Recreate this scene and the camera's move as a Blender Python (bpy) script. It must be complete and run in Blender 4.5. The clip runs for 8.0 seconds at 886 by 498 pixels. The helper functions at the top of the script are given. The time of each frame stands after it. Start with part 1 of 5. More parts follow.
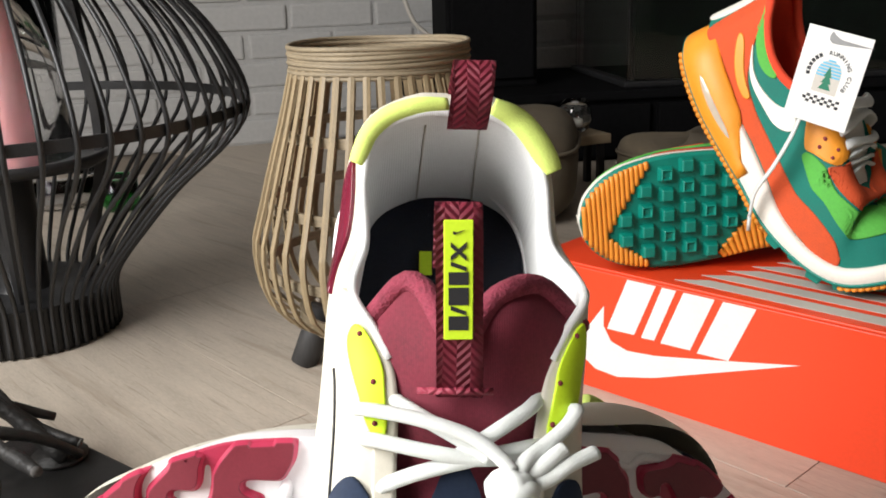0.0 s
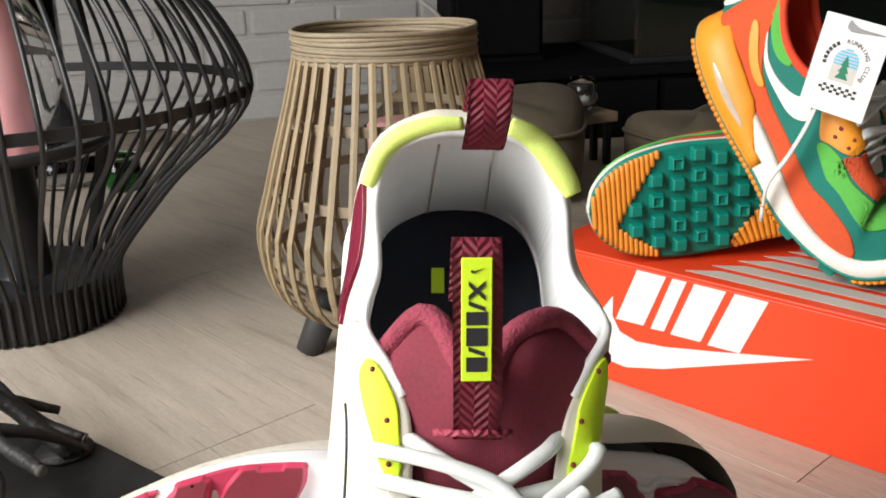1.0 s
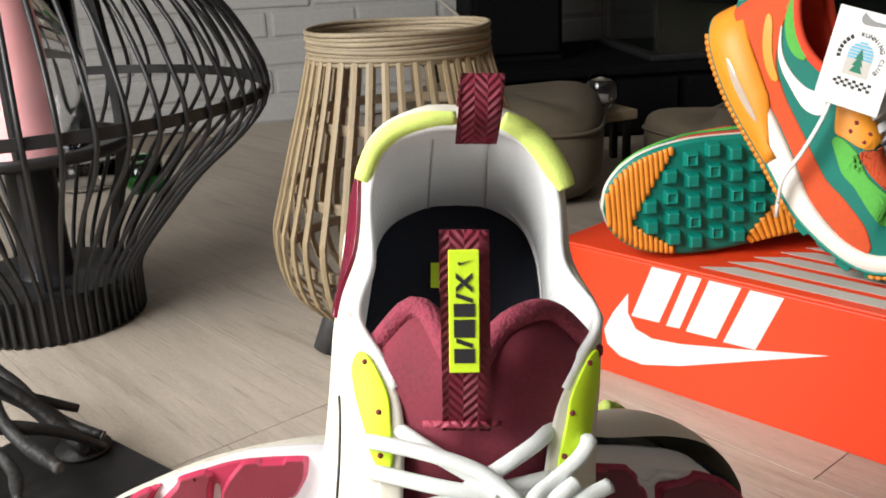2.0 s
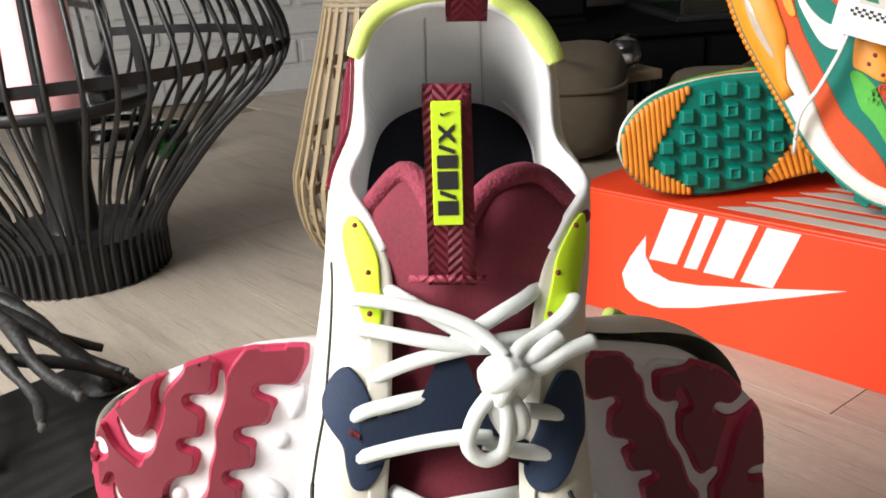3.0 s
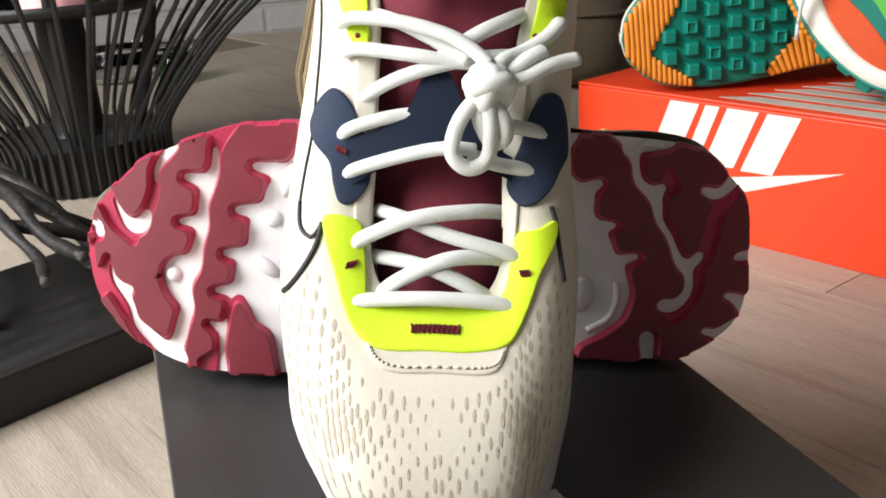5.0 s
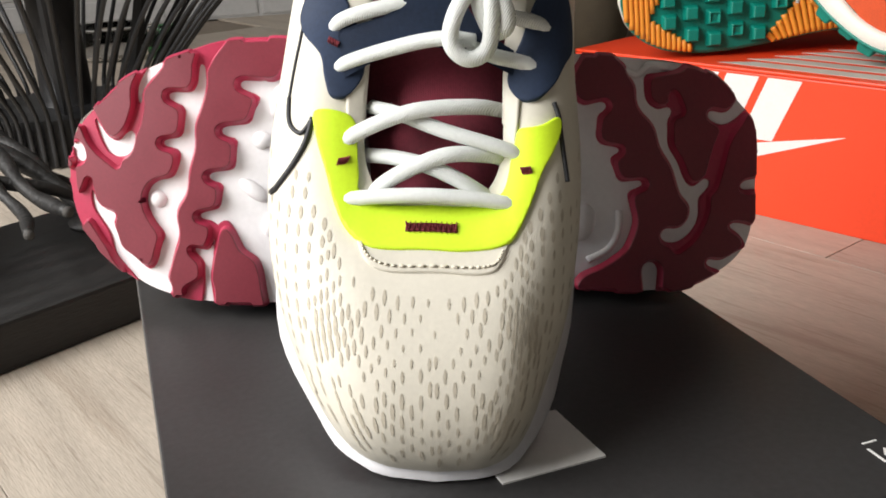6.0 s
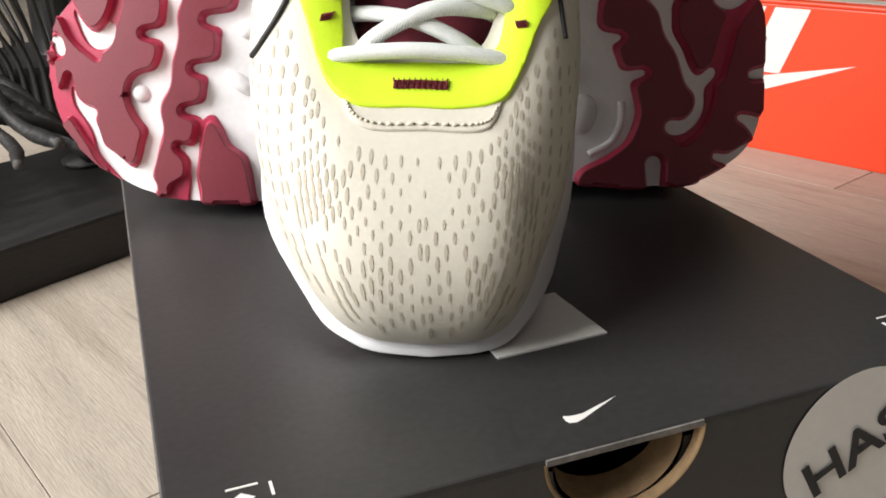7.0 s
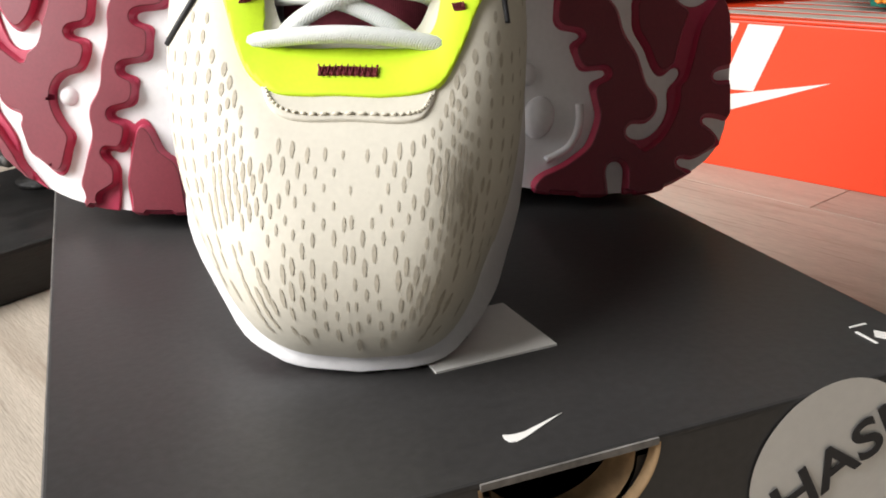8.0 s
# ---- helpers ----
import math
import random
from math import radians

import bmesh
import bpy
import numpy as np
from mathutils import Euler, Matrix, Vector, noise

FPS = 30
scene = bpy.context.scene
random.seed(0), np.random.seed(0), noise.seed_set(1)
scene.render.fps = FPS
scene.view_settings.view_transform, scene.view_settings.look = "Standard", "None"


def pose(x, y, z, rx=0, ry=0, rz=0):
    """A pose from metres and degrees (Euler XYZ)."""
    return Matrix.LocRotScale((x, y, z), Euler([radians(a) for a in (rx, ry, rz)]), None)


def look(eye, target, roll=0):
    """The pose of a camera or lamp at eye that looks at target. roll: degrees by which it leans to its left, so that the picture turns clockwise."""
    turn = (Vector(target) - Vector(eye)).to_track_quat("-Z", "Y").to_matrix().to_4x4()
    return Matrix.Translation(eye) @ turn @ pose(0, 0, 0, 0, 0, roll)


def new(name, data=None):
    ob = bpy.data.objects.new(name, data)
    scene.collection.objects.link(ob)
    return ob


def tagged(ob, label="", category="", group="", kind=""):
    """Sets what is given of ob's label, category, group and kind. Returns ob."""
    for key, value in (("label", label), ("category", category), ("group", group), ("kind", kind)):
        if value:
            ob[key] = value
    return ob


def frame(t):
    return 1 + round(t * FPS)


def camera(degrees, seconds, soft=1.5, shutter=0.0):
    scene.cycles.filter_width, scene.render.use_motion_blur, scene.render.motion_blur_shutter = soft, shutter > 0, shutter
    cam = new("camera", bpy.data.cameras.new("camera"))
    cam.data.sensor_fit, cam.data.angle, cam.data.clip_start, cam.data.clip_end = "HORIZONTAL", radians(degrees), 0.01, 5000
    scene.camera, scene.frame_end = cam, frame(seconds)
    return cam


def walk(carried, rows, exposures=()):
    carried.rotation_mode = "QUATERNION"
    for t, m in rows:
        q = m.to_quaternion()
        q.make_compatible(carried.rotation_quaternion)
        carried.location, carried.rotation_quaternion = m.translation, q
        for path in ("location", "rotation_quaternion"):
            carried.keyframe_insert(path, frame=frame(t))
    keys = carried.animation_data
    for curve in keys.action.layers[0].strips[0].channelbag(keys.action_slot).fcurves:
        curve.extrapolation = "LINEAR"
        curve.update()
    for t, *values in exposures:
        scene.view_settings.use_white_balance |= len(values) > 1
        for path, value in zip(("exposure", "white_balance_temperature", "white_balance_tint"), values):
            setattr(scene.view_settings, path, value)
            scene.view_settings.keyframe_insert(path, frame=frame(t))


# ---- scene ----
cam = camera(50.6, 8.0, soft=1.8)
PATH = [
    (0.0, (-0.0371, -0.2206, 0.398), (0.098, 1.6921, -0.17), -1.7),
    (0.5, (-0.0379, -0.2098, 0.408), (0.0874, 1.6863, -0.215), -1.9),
    (1.0, (-0.0392, -0.2032, 0.412), (0.0865, 1.6906, -0.217), -1.8),
    (2.3, (-0.0223, -0.2103, 0.408), (0.0087, 1.6895, -0.217), -3.6),
    (2.5, (-0.0186, -0.215, 0.403), (-0.0116, 1.6813, -0.232), -4.1),
    (3.0, (-0.0188, -0.2228, 0.378), (-0.015, 1.6646, -0.282), -3.7),
    (3.5, (-0.018, -0.2336, 0.359), (-0.0293, 1.6471, -0.323), -3.4),
    (4.0, (-0.0138, -0.2455, 0.343), (-0.0338, 1.6335, -0.343), -4.0),
    (4.5, (-0.0148, -0.2539, 0.327), (-0.0393, 1.6177, -0.379), -3.6),
    (6.0, (-0.0193, -0.2494, 0.2793), (-0.0194, 1.6175, -0.447), -2.6),
    (6.5, (-0.0183, -0.2510, 0.2662), (-0.0357, 1.612, -0.472), -3.0),
    (7.0, (-0.0172, -0.2472, 0.2475), (-0.0299, 1.602, -0.536), -3.1),
    (7.4, (-0.0157, -0.2475, 0.2343), (-0.0167, 1.6125, -0.5364), -3.2),
    (8.0, (-0.0052, -0.2298, 0.2324), (0.0189, 1.6302, -0.4874), -2.9),
]
walk(cam, [(t, look(e, g, r)) for t, e, g, r in PATH], [(0, 0.42), (3.2, 0.48), (4.5, 0.45), (6.0, 0.33), (8.0, 0.45)])

# ---------- light ----------
world = bpy.data.worlds.new("sky")
scene.world = world
world.use_nodes = True
wn, wl = world.node_tree.nodes, world.node_tree.links
sky = wn.new("ShaderNodeTexSky")
sky.sky_type, sky.sun_disc, sky.sun_elevation, sky.sun_rotation = "NISHITA", False, radians(38), radians(-60)
wl.new(sky.outputs[0], wn["Background"].inputs[0])
wn["Background"].inputs[1].default_value = 0.1


def window_light(name, m, sx, sy, watts, col):
    data = bpy.data.lights.new(name, "AREA")
    data.shape, data.size, data.size_y, data.energy, data.color = "RECTANGLE", sx, sy, watts, col
    ob = new(name, data)
    ob.matrix_world = m
    return ob


window_light("window_daylight", look((-1.34, -0.36, 1.12), (-0.1, 0.10, 0.2)), 1.3, 1.2, 56, (1.0, 0.975, 0.95))


# ---------- materials ----------
def mat(name, col, rough=0.5, var=0.12, scale=12.0, fine=160.0, bump=0.1, metal=0.0, spec=0.5, sss=0.0, dist=0.001, rnd=0.0, stretch=None, coat=0.0):
    m = bpy.data.materials.new(name)
    m.use_nodes = True
    nt = m.node_tree
    nd, lk = nt.nodes, nt.links
    b = nd["Principled BSDF"]
    tc = nd.new("ShaderNodeTexCoord")
    src = tc.outputs["Object"]
    if stretch:
        mp = nd.new("ShaderNodeMapping")
        mp.inputs["Rotation"].default_value = stretch[0]
        mp.inputs["Scale"].default_value = stretch[1]
        lk.new(src, mp.inputs[0])
        src = mp.outputs[0]
    n1, n2 = nd.new("ShaderNodeTexNoise"), nd.new("ShaderNodeTexNoise")
    n1.inputs["Scale"].default_value, n2.inputs["Scale"].default_value = scale, fine
    n1.inputs["Detail"].default_value, n2.inputs["Detail"].default_value = 4, 3
    lk.new(src, n1.inputs[0]), lk.new(src, n2.inputs[0])
    add = nd.new("ShaderNodeMath")
    add.operation = "ADD"
    lk.new(n1.outputs[0], add.inputs[0]), lk.new(n2.outputs[0], add.inputs[1])
    last = add.outputs[0]
    if rnd:
        oi = nd.new("ShaderNodeObjectInfo")
        ma = nd.new("ShaderNodeMath")
        ma.operation = "MULTIPLY_ADD"
        ma.inputs[1].default_value = rnd
        lk.new(oi.outputs["Random"], ma.inputs[0]), lk.new(last, ma.inputs[2])
        last = ma.outputs[0]
    mr = nd.new("ShaderNodeMapRange")
    mr.inputs["From Min"].default_value, mr.inputs["From Max"].default_value = 0.6, 1.4 + rnd
    mr.inputs["To Min"].default_value, mr.inputs["To Max"].default_value = 1 - var, 1 + var
    lk.new(last, mr.inputs[0])
    hs = nd.new("ShaderNodeHueSaturation")
    hs.inputs["Color"].default_value = (*col, 1)
    lk.new(mr.outputs[0], hs.inputs["Value"])
    lk.new(hs.outputs[0], b.inputs["Base Color"])
    rr = nd.new("ShaderNodeMapRange")
    rr.inputs["To Min"].default_value, rr.inputs["To Max"].default_value = max(rough - 0.12, 0.02), min(rough + 0.12, 1)
    lk.new(n1.outputs[0], rr.inputs[0])
    lk.new(rr.outputs[0], b.inputs["Roughness"])
    b.inputs["Metallic"].default_value = metal
    b.inputs["Specular IOR Level"].default_value = spec
    b.inputs["Coat Weight"].default_value = coat
    if sss:
        b.inputs["Subsurface Weight"].default_value = sss
        b.inputs["Subsurface Radius"].default_value = (0.01, 0.004, 0.003)
        b.inputs["Subsurface Scale"].default_value = 0.5
    if bump:
        bp = nd.new("ShaderNodeBump")
        bp.inputs["Strength"].default_value, bp.inputs["Distance"].default_value = bump, dist
        lk.new(n2.outputs[0], bp.inputs["Height"])
        lk.new(bp.outputs[0], b.inputs["Normal"])
    return m


def knit(name, col, freq, rough=0.85, depth=0.5, turn=0.0, var=0.25):
    """A woven cloth: fine ribs over a mottled colour."""
    m = mat(name, col, rough, var, 60, 900, 0)
    nd, lk = m.node_tree.nodes, m.node_tree.links
    tc, mp, wv = nd.new("ShaderNodeTexCoord"), nd.new("ShaderNodeMapping"), nd.new("ShaderNodeTexWave")
    mp.inputs["Rotation"].default_value = (0, 0, turn)
    wv.inputs["Scale"].default_value, wv.inputs["Distortion"].default_value = freq, 1.0
    bp = nd.new("ShaderNodeBump")
    bp.inputs["Strength"].default_value, bp.inputs["Distance"].default_value = depth, 0.0006
    lk.new(tc.outputs["Object"], mp.inputs[0]), lk.new(mp.outputs[0], wv.inputs[0])
    lk.new(wv.outputs[0], bp.inputs["Height"]), lk.new(bp.outputs[0], nd["Principled BSDF"].inputs["Normal"])
    nd["Principled BSDF"].inputs["Sheen Weight"].default_value = 0.02
    return m


def glass(name, col=(1, 1, 1), rough=0.02):
    m = bpy.data.materials.new(name)
    m.use_nodes = True
    b = m.node_tree.nodes["Principled BSDF"]
    b.inputs["Base Color"].default_value = (*col, 1)
    b.inputs["Roughness"].default_value = rough
    b.inputs["Transmission Weight"].default_value = 1
    b.inputs["IOR"].default_value = 1.45
    return m


def wood_floor(name):
    """Pale limed oak: long grain streaks, dark pores and a few stains."""
    m = mat(name, (0.42, 0.365, 0.30), 0.55, 0.30, 7, 110, 0.5, rnd=0.25, dist=0.0006, stretch=((0, 0, 0), (1.0, 9.0, 9.0)))
    nd, lk = m.node_tree.nodes, m.node_tree.links
    b = nd["Principled BSDF"]
    tc, mp, n = nd.new("ShaderNodeTexCoord"), nd.new("ShaderNodeMapping"), nd.new("ShaderNodeTexNoise")
    mp.inputs["Scale"].default_value = (11, 330, 330)
    n.inputs["Scale"].default_value, n.inputs["Detail"].default_value = 1.0, 2
    lk.new(tc.outputs["Object"], mp.inputs[0]), lk.new(mp.outputs[0], n.inputs[0])
    mp2, n2 = nd.new("ShaderNodeMapping"), nd.new("ShaderNodeTexNoise")
    mp2.inputs["Scale"].default_value = (3.0, 26, 26)
    n2.inputs["Scale"].default_value, n2.inputs["Detail"].default_value, n2.inputs["Distortion"].default_value = 1.0, 5, 1.2
    lk.new(tc.outputs["Object"], mp2.inputs[0]), lk.new(mp2.outputs[0], n2.inputs[0])
    hs = [x for x in nd if x.type == "HUE_SAT"][0]
    last = hs.outputs[0]
    for out, lo, hi, dark in ((n.outputs[0], 0.58, 0.74, (0.24, 0.195, 0.15)), (n2.outputs[0], 0.56, 0.72, (0.27, 0.21, 0.155))):
        r = nd.new("ShaderNodeMapRange")
        r.inputs["From Min"].default_value, r.inputs["From Max"].default_value = lo, hi
        r.inputs["To Max"].default_value = 0.75
        lk.new(out, r.inputs[0])
        mx = nd.new("ShaderNodeMix")
        mx.data_type = "RGBA"
        mx.inputs[7].default_value = (*dark, 1)
        lk.new(r.outputs[0], mx.inputs[0]), lk.new(last, mx.inputs[6])
        last = mx.outputs[2]
    lk.new(last, b.inputs["Base Color"])
    return m


M_FLOOR = wood_floor("limed_oak")
M_JOINT = mat("board_joint", (0.22, 0.18, 0.14), 0.8, 0.2, 8, 90, 0.2)
M_WALL = mat("grey_painted_brick", (0.45, 0.445, 0.435), 0.8, 0.10, 9, 90, 0.6, dist=0.002, rnd=0.15)
M_MORTAR = mat("grey_painted_mortar", (0.43, 0.425, 0.415), 0.85, 0.1, 12, 120, 0.5, dist=0.002)
M_PLASTER = mat("white_plaster", (0.55, 0.54, 0.52), 0.9, 0.05, 3, 80, 0.2)
# Grey and near-black tones hold down light bounced back from the added walls.
M_GREYWALL = mat("grey_low_bounce_plaster", (0.22, 0.215, 0.21), 0.9, 0.08, 3, 80, 0.2)
M_DARKWALL = mat("dark_low_bounce_plaster", (0.03, 0.03, 0.03), 0.9, 0.15, 3, 80, 0.2)
M_BLACKBOX = mat("black_card", (0.029, 0.028, 0.028), 0.46, 0.3, 14, 420, 0.12, dist=0.0004, spec=0.5)
M_BLACKEDGE = mat("scuffed_card_edge", (0.16, 0.15, 0.14), 0.7, 0.5, 60, 400, 0.1)
M_KRAFT = mat("brown_board", (0.42, 0.28, 0.15), 0.85, 0.3, 40, 300, 0.3)
M_PRINT = mat("white_print", (0.72, 0.71, 0.68), 0.55, 0.05, 30, 300, 0.03)
M_REDBOX = mat("orange_red_card", (0.80, 0.055, 0.012), 0.42, 0.06, 8, 300, 0.06, dist=0.0003)
M_STRIPE = mat("grey_print", (0.50, 0.47, 0.42), 0.5, 0.08, 30, 300, 0.03)
M_CREAM = mat("cream_leather", (0.63, 0.60, 0.51), 0.62, 0.05, 40, 700, 0.12, dist=0.0003)
M_MIDSOLE = mat("white_foam", (0.80, 0.79, 0.80), 0.5, 0.05, 60, 500, 0.08, dist=0.0003)
M_RUBBER = mat("maroon_rubber", (0.165, 0.016, 0.029), 0.48, 0.14, 50, 900, 0.12, dist=0.0003)
M_REDRUB = mat("red_rubber", (0.40, 0.032, 0.076), 0.36, 0.10, 50, 600, 0.05, dist=0.0003)
M_CLIP = mat("glossy_maroon_clip", (0.15, 0.012, 0.03), 0.16, 0.10, 50, 600, 0.02, dist=0.0003)
M_NEON = mat("neon_yellow", (0.62, 0.87, 0.02), 0.6, 0.06, 60, 900, 0.1, dist=0.0003)
M_NEONPAD = mat("neon_mesh", (0.70, 0.86, 0.20), 0.8, 0.08, 90, 1400, 0.4, dist=0.0006)
M_NAVY = mat("navy_suede", (0.012, 0.025, 0.058), 0.8, 0.2, 60, 900, 0.2, dist=0.0004)
M_MAROON = knit("maroon_knit", (0.165, 0.017, 0.033), 620, 0.85, 0.22)
M_TERRY = mat("maroon_terry", (0.24, 0.035, 0.06), 0.95, 0.3, 300, 900, 0.8, dist=0.001)


def chevron(name, col, pitch, width):
    """Webbing woven in raised zigzags across the strap."""
    m = mat(name, col, 0.6, 0.2, 60, 900, 0)
    nd, lk = m.node_tree.nodes, m.node_tree.links

    def math_node(op, a, b):
        k = nd.new("ShaderNodeMath")
        k.operation = op
        for q, x in enumerate((a, b)):
            if isinstance(x, float):
                k.inputs[q].default_value = x
            else:
                lk.new(x, k.inputs[q])
        return k.outputs[0]

    sx = nd.new("ShaderNodeSeparateXYZ")
    lk.new(nd.new("ShaderNodeTexCoord").outputs["Object"], sx.inputs[0])
    zig = math_node("PINGPONG", math_node("ADD", sx.outputs[0], 0.1), width)
    run = math_node("ADD", math_node("MULTIPLY", sx.outputs[1], 0.75), math_node("MULTIPLY", sx.outputs[2], 0.75))
    wave = math_node("SINE", math_node("MULTIPLY", math_node("ADD", run, zig), 2 * math.pi / pitch), 0.0)
    bp = nd.new("ShaderNodeBump")
    bp.inputs["Strength"].default_value, bp.inputs["Distance"].default_value = 0.55, 0.0006
    lk.new(wave, bp.inputs["Height"]), lk.new(bp.outputs[0], nd["Principled BSDF"].inputs["Normal"])
    return m


M_STRAP = chevron("maroon_webbing", (0.26, 0.026, 0.052), 0.0028, 0.0040)
M_LINING = knit("white_mesh_lining", (0.80, 0.81, 0.80), 500, 0.9, 0.25, 0, 0.05)
M_INSOLE = mat("navy_insole", (0.006, 0.009, 0.018), 0.9, 0.3, 200, 900, 0.3)
M_LACE = knit("white_round_lace", (0.74, 0.765, 0.74), 620, 0.85, 0.5, 0.6, 0.06)
M_INK = mat("black_ink", (0.015, 0.015, 0.018), 0.6, 0.1, 30, 300, 0.0)
# Slit colour: leather tone darkened for the shade inside the cuts.
M_HOLE = mat("painted_slit_shade", (0.44, 0.40, 0.32), 0.9, 0.2, 200, 900, 0.0)
M_STITCH = mat("maroon_stitch", (0.18, 0.02, 0.03), 0.8, 0.3, 600, 900, 0.3)
M_SEAM = mat("pale_stitch", (0.60, 0.56, 0.46), 0.8, 0.2, 600, 900, 0.3)
M_METAL = mat("black_powder_coat", (0.018, 0.018, 0.019), 0.45, 0.3, 30, 400, 0.15, dist=0.0004)
M_BAMBOO = mat("bamboo", (0.27, 0.205, 0.118), 0.55, 0.35, 25, 200, 0.3, dist=0.0006, rnd=0.5, stretch=((0, 0, 0), (6, 6, 0.7)))
M_BAMBOO2 = mat("weathered_bamboo", (0.25, 0.20, 0.13), 0.6, 0.35, 30, 200, 0.4, dist=0.0008, stretch=((0, 0, 0), (1, 1, 8)))
M_DARKWOOD = mat("dark_grey_wood", (0.035, 0.034, 0.034), 0.6, 0.4, 20, 200, 0.4, stretch=((0, 0, 0), (1, 1, 0.2)))
M_CANDLE = mat("pink_wax", (0.80, 0.40, 0.41), 0.5, 0.05, 10, 200, 0.05, sss=0.25)
M_BLACKWOOD = mat("black_wood", (0.016, 0.0155, 0.015), 0.5, 0.5, 12, 120, 0.4, stretch=((0, 0, 0), (1, 8, 8)))
M_BARK = mat("blackened_root", (0.017, 0.016, 0.015), 0.55, 0.6, 30, 150, 0.8, dist=0.002)
M_CUTWOOD = mat("grey_cut_end", (0.09, 0.085, 0.08), 0.8, 0.4, 60, 300, 0.4)
M_KHAKI = knit("khaki_canvas", (0.115, 0.09, 0.058), 300, 0.9, 0.5, 0, 0.2)
M_LACQUER = mat("black_lacquer", (0.005, 0.005, 0.0055), 0.8, 0.4, 6, 90, 0.05, spec=0.06)
M_GLASS = glass("clear_glass")
M_TANK = mat("dark_tank_water", (0.004, 0.009, 0.005), 0.45, 0.6, 5, 20, 0.0, spec=0.1)
M_PINE = mat("pine_board", (0.25, 0.19, 0.12), 0.6, 0.3, 20, 200, 0.2, stretch=((0, 0, 0), (1, 8, 8)))
M_GREEN_GLASS = glass("green_glass", (0.05, 0.5, 0.12))
M_TEAL = mat("teal_suede", (0.0, 0.155, 0.115), 0.75, 0.15, 60, 900, 0.25, dist=0.0004)
M_TEALRUB = mat("teal_rubber", (0.0, 0.19, 0.14), 0.45, 0.15, 60, 700, 0.1, dist=0.0003)
M_ORANGE = mat("orange_foam", (0.80, 0.29, 0.02), 0.5, 0.08, 60, 700, 0.08, dist=0.0003)
M_GUM = mat("orange_rubber", (0.75, 0.26, 0.025), 0.45, 0.1, 60, 700, 0.08, dist=0.0003)
M_RUST = mat("rust_suede", (0.58, 0.075, 0.018), 0.85, 0.14, 80, 900, 0.3, dist=0.0005)
M_APPLE = mat("green_mesh", (0.09, 0.40, 0.055), 0.8, 0.12, 300, 900, 0.3, dist=0.0004)
M_WHITEFOAM = mat("off_white_midsole", (0.78, 0.74, 0.66), 0.5, 0.06, 40, 500, 0.08, dist=0.0003)
M_REDLINE = mat("red_lining", (0.72, 0.06, 0.02), 0.85, 0.1, 60, 800, 0.3)
M_AIR = mat("clear_air_unit", (0.50, 0.42, 0.33), 0.15, 0.1, 20, 100, 0.0, coat=0.6)
M_SKYBLUE = mat("blue_print", (0.10, 0.42, 0.62), 0.6, 0.05, 30, 300, 0.0)
M_PINEGREEN = mat("green_print", (0.01, 0.16, 0.09), 0.6, 0.05, 30, 300, 0.0)
M_SILVER = mat("grey_silver_print", (0.25, 0.25, 0.25), 0.35, 0.1, 30, 300, 0.0, metal=0.6)


# ---------- builders ----------
def link(name, bm, material, smooth=True):
    me = bpy.data.meshes.new(name)
    if smooth:
        for f in bm.faces:
            f.smooth = True
    bm.to_mesh(me)
    bm.free()
    me.materials.append(material)
    return new(name, me)


def part(name, bm, material, parent, label="", smooth=True, kind=""):
    ob = link(name, bm, material, smooth)
    ob.parent = parent
    return tagged(ob, label, kind=kind)


def thing(name, m, label, category, group="", kind=""):
    ob = new(name)
    ob.empty_display_size = 0.02
    ob.matrix_world = m
    return tagged(ob, label, category, group, kind)


def box_bm(sx, sy, sz, m=None, bevel=0.0, seg=2):
    """A box with rounded edges; x and y centred, z from 0 up."""
    bm = bmesh.new()
    bmesh.ops.create_cube(bm, size=1, matrix=Matrix.Diagonal((sx, sy, sz, 1)) @ Matrix.Translation((0, 0, 0.5)))
    if bevel:
        bmesh.ops.bevel(bm, geom=bm.edges[:], offset=bevel, segments=seg, profile=0.6, affect="EDGES")
    if m is not None:
        bmesh.ops.transform(bm, matrix=m, verts=bm.verts)
    return bm


def lathe_bm(profile, n=48, cap=False):
    """Turn a profile of (radius, z) about z."""
    bm = bmesh.new()
    rings = [[bm.verts.new((r * math.cos(2 * math.pi * i / n), r * math.sin(2 * math.pi * i / n), z)) for i in range(n)] for r, z in profile]
    for a, b in zip(rings, rings[1:]):
        for i in range(n):
            bm.faces.new((a[i], a[(i + 1) % n], b[(i + 1) % n], b[i]))
    if cap:
        bm.faces.new(rings[0][::-1]), bm.faces.new(rings[-1])
    return bm


def spline(pts, n):
    """n points along a Catmull-Rom curve through pts."""
    p = [Vector(q) for q in pts]
    p = [2 * p[0] - p[1]] + p + [2 * p[-1] - p[-2]]
    out = []
    for k in range(n):
        u = k / (n - 1) * (len(p) - 3)
        i = min(int(u), len(p) - 4)
        u -= i
        a, b, c, d = p[i:i + 4]
        out.append(0.5 * (2 * b + (c - a) * u + (2 * a - 5 * b + 4 * c - d) * u * u + (3 * b - a - 3 * c + d) * u ** 3))
    return out


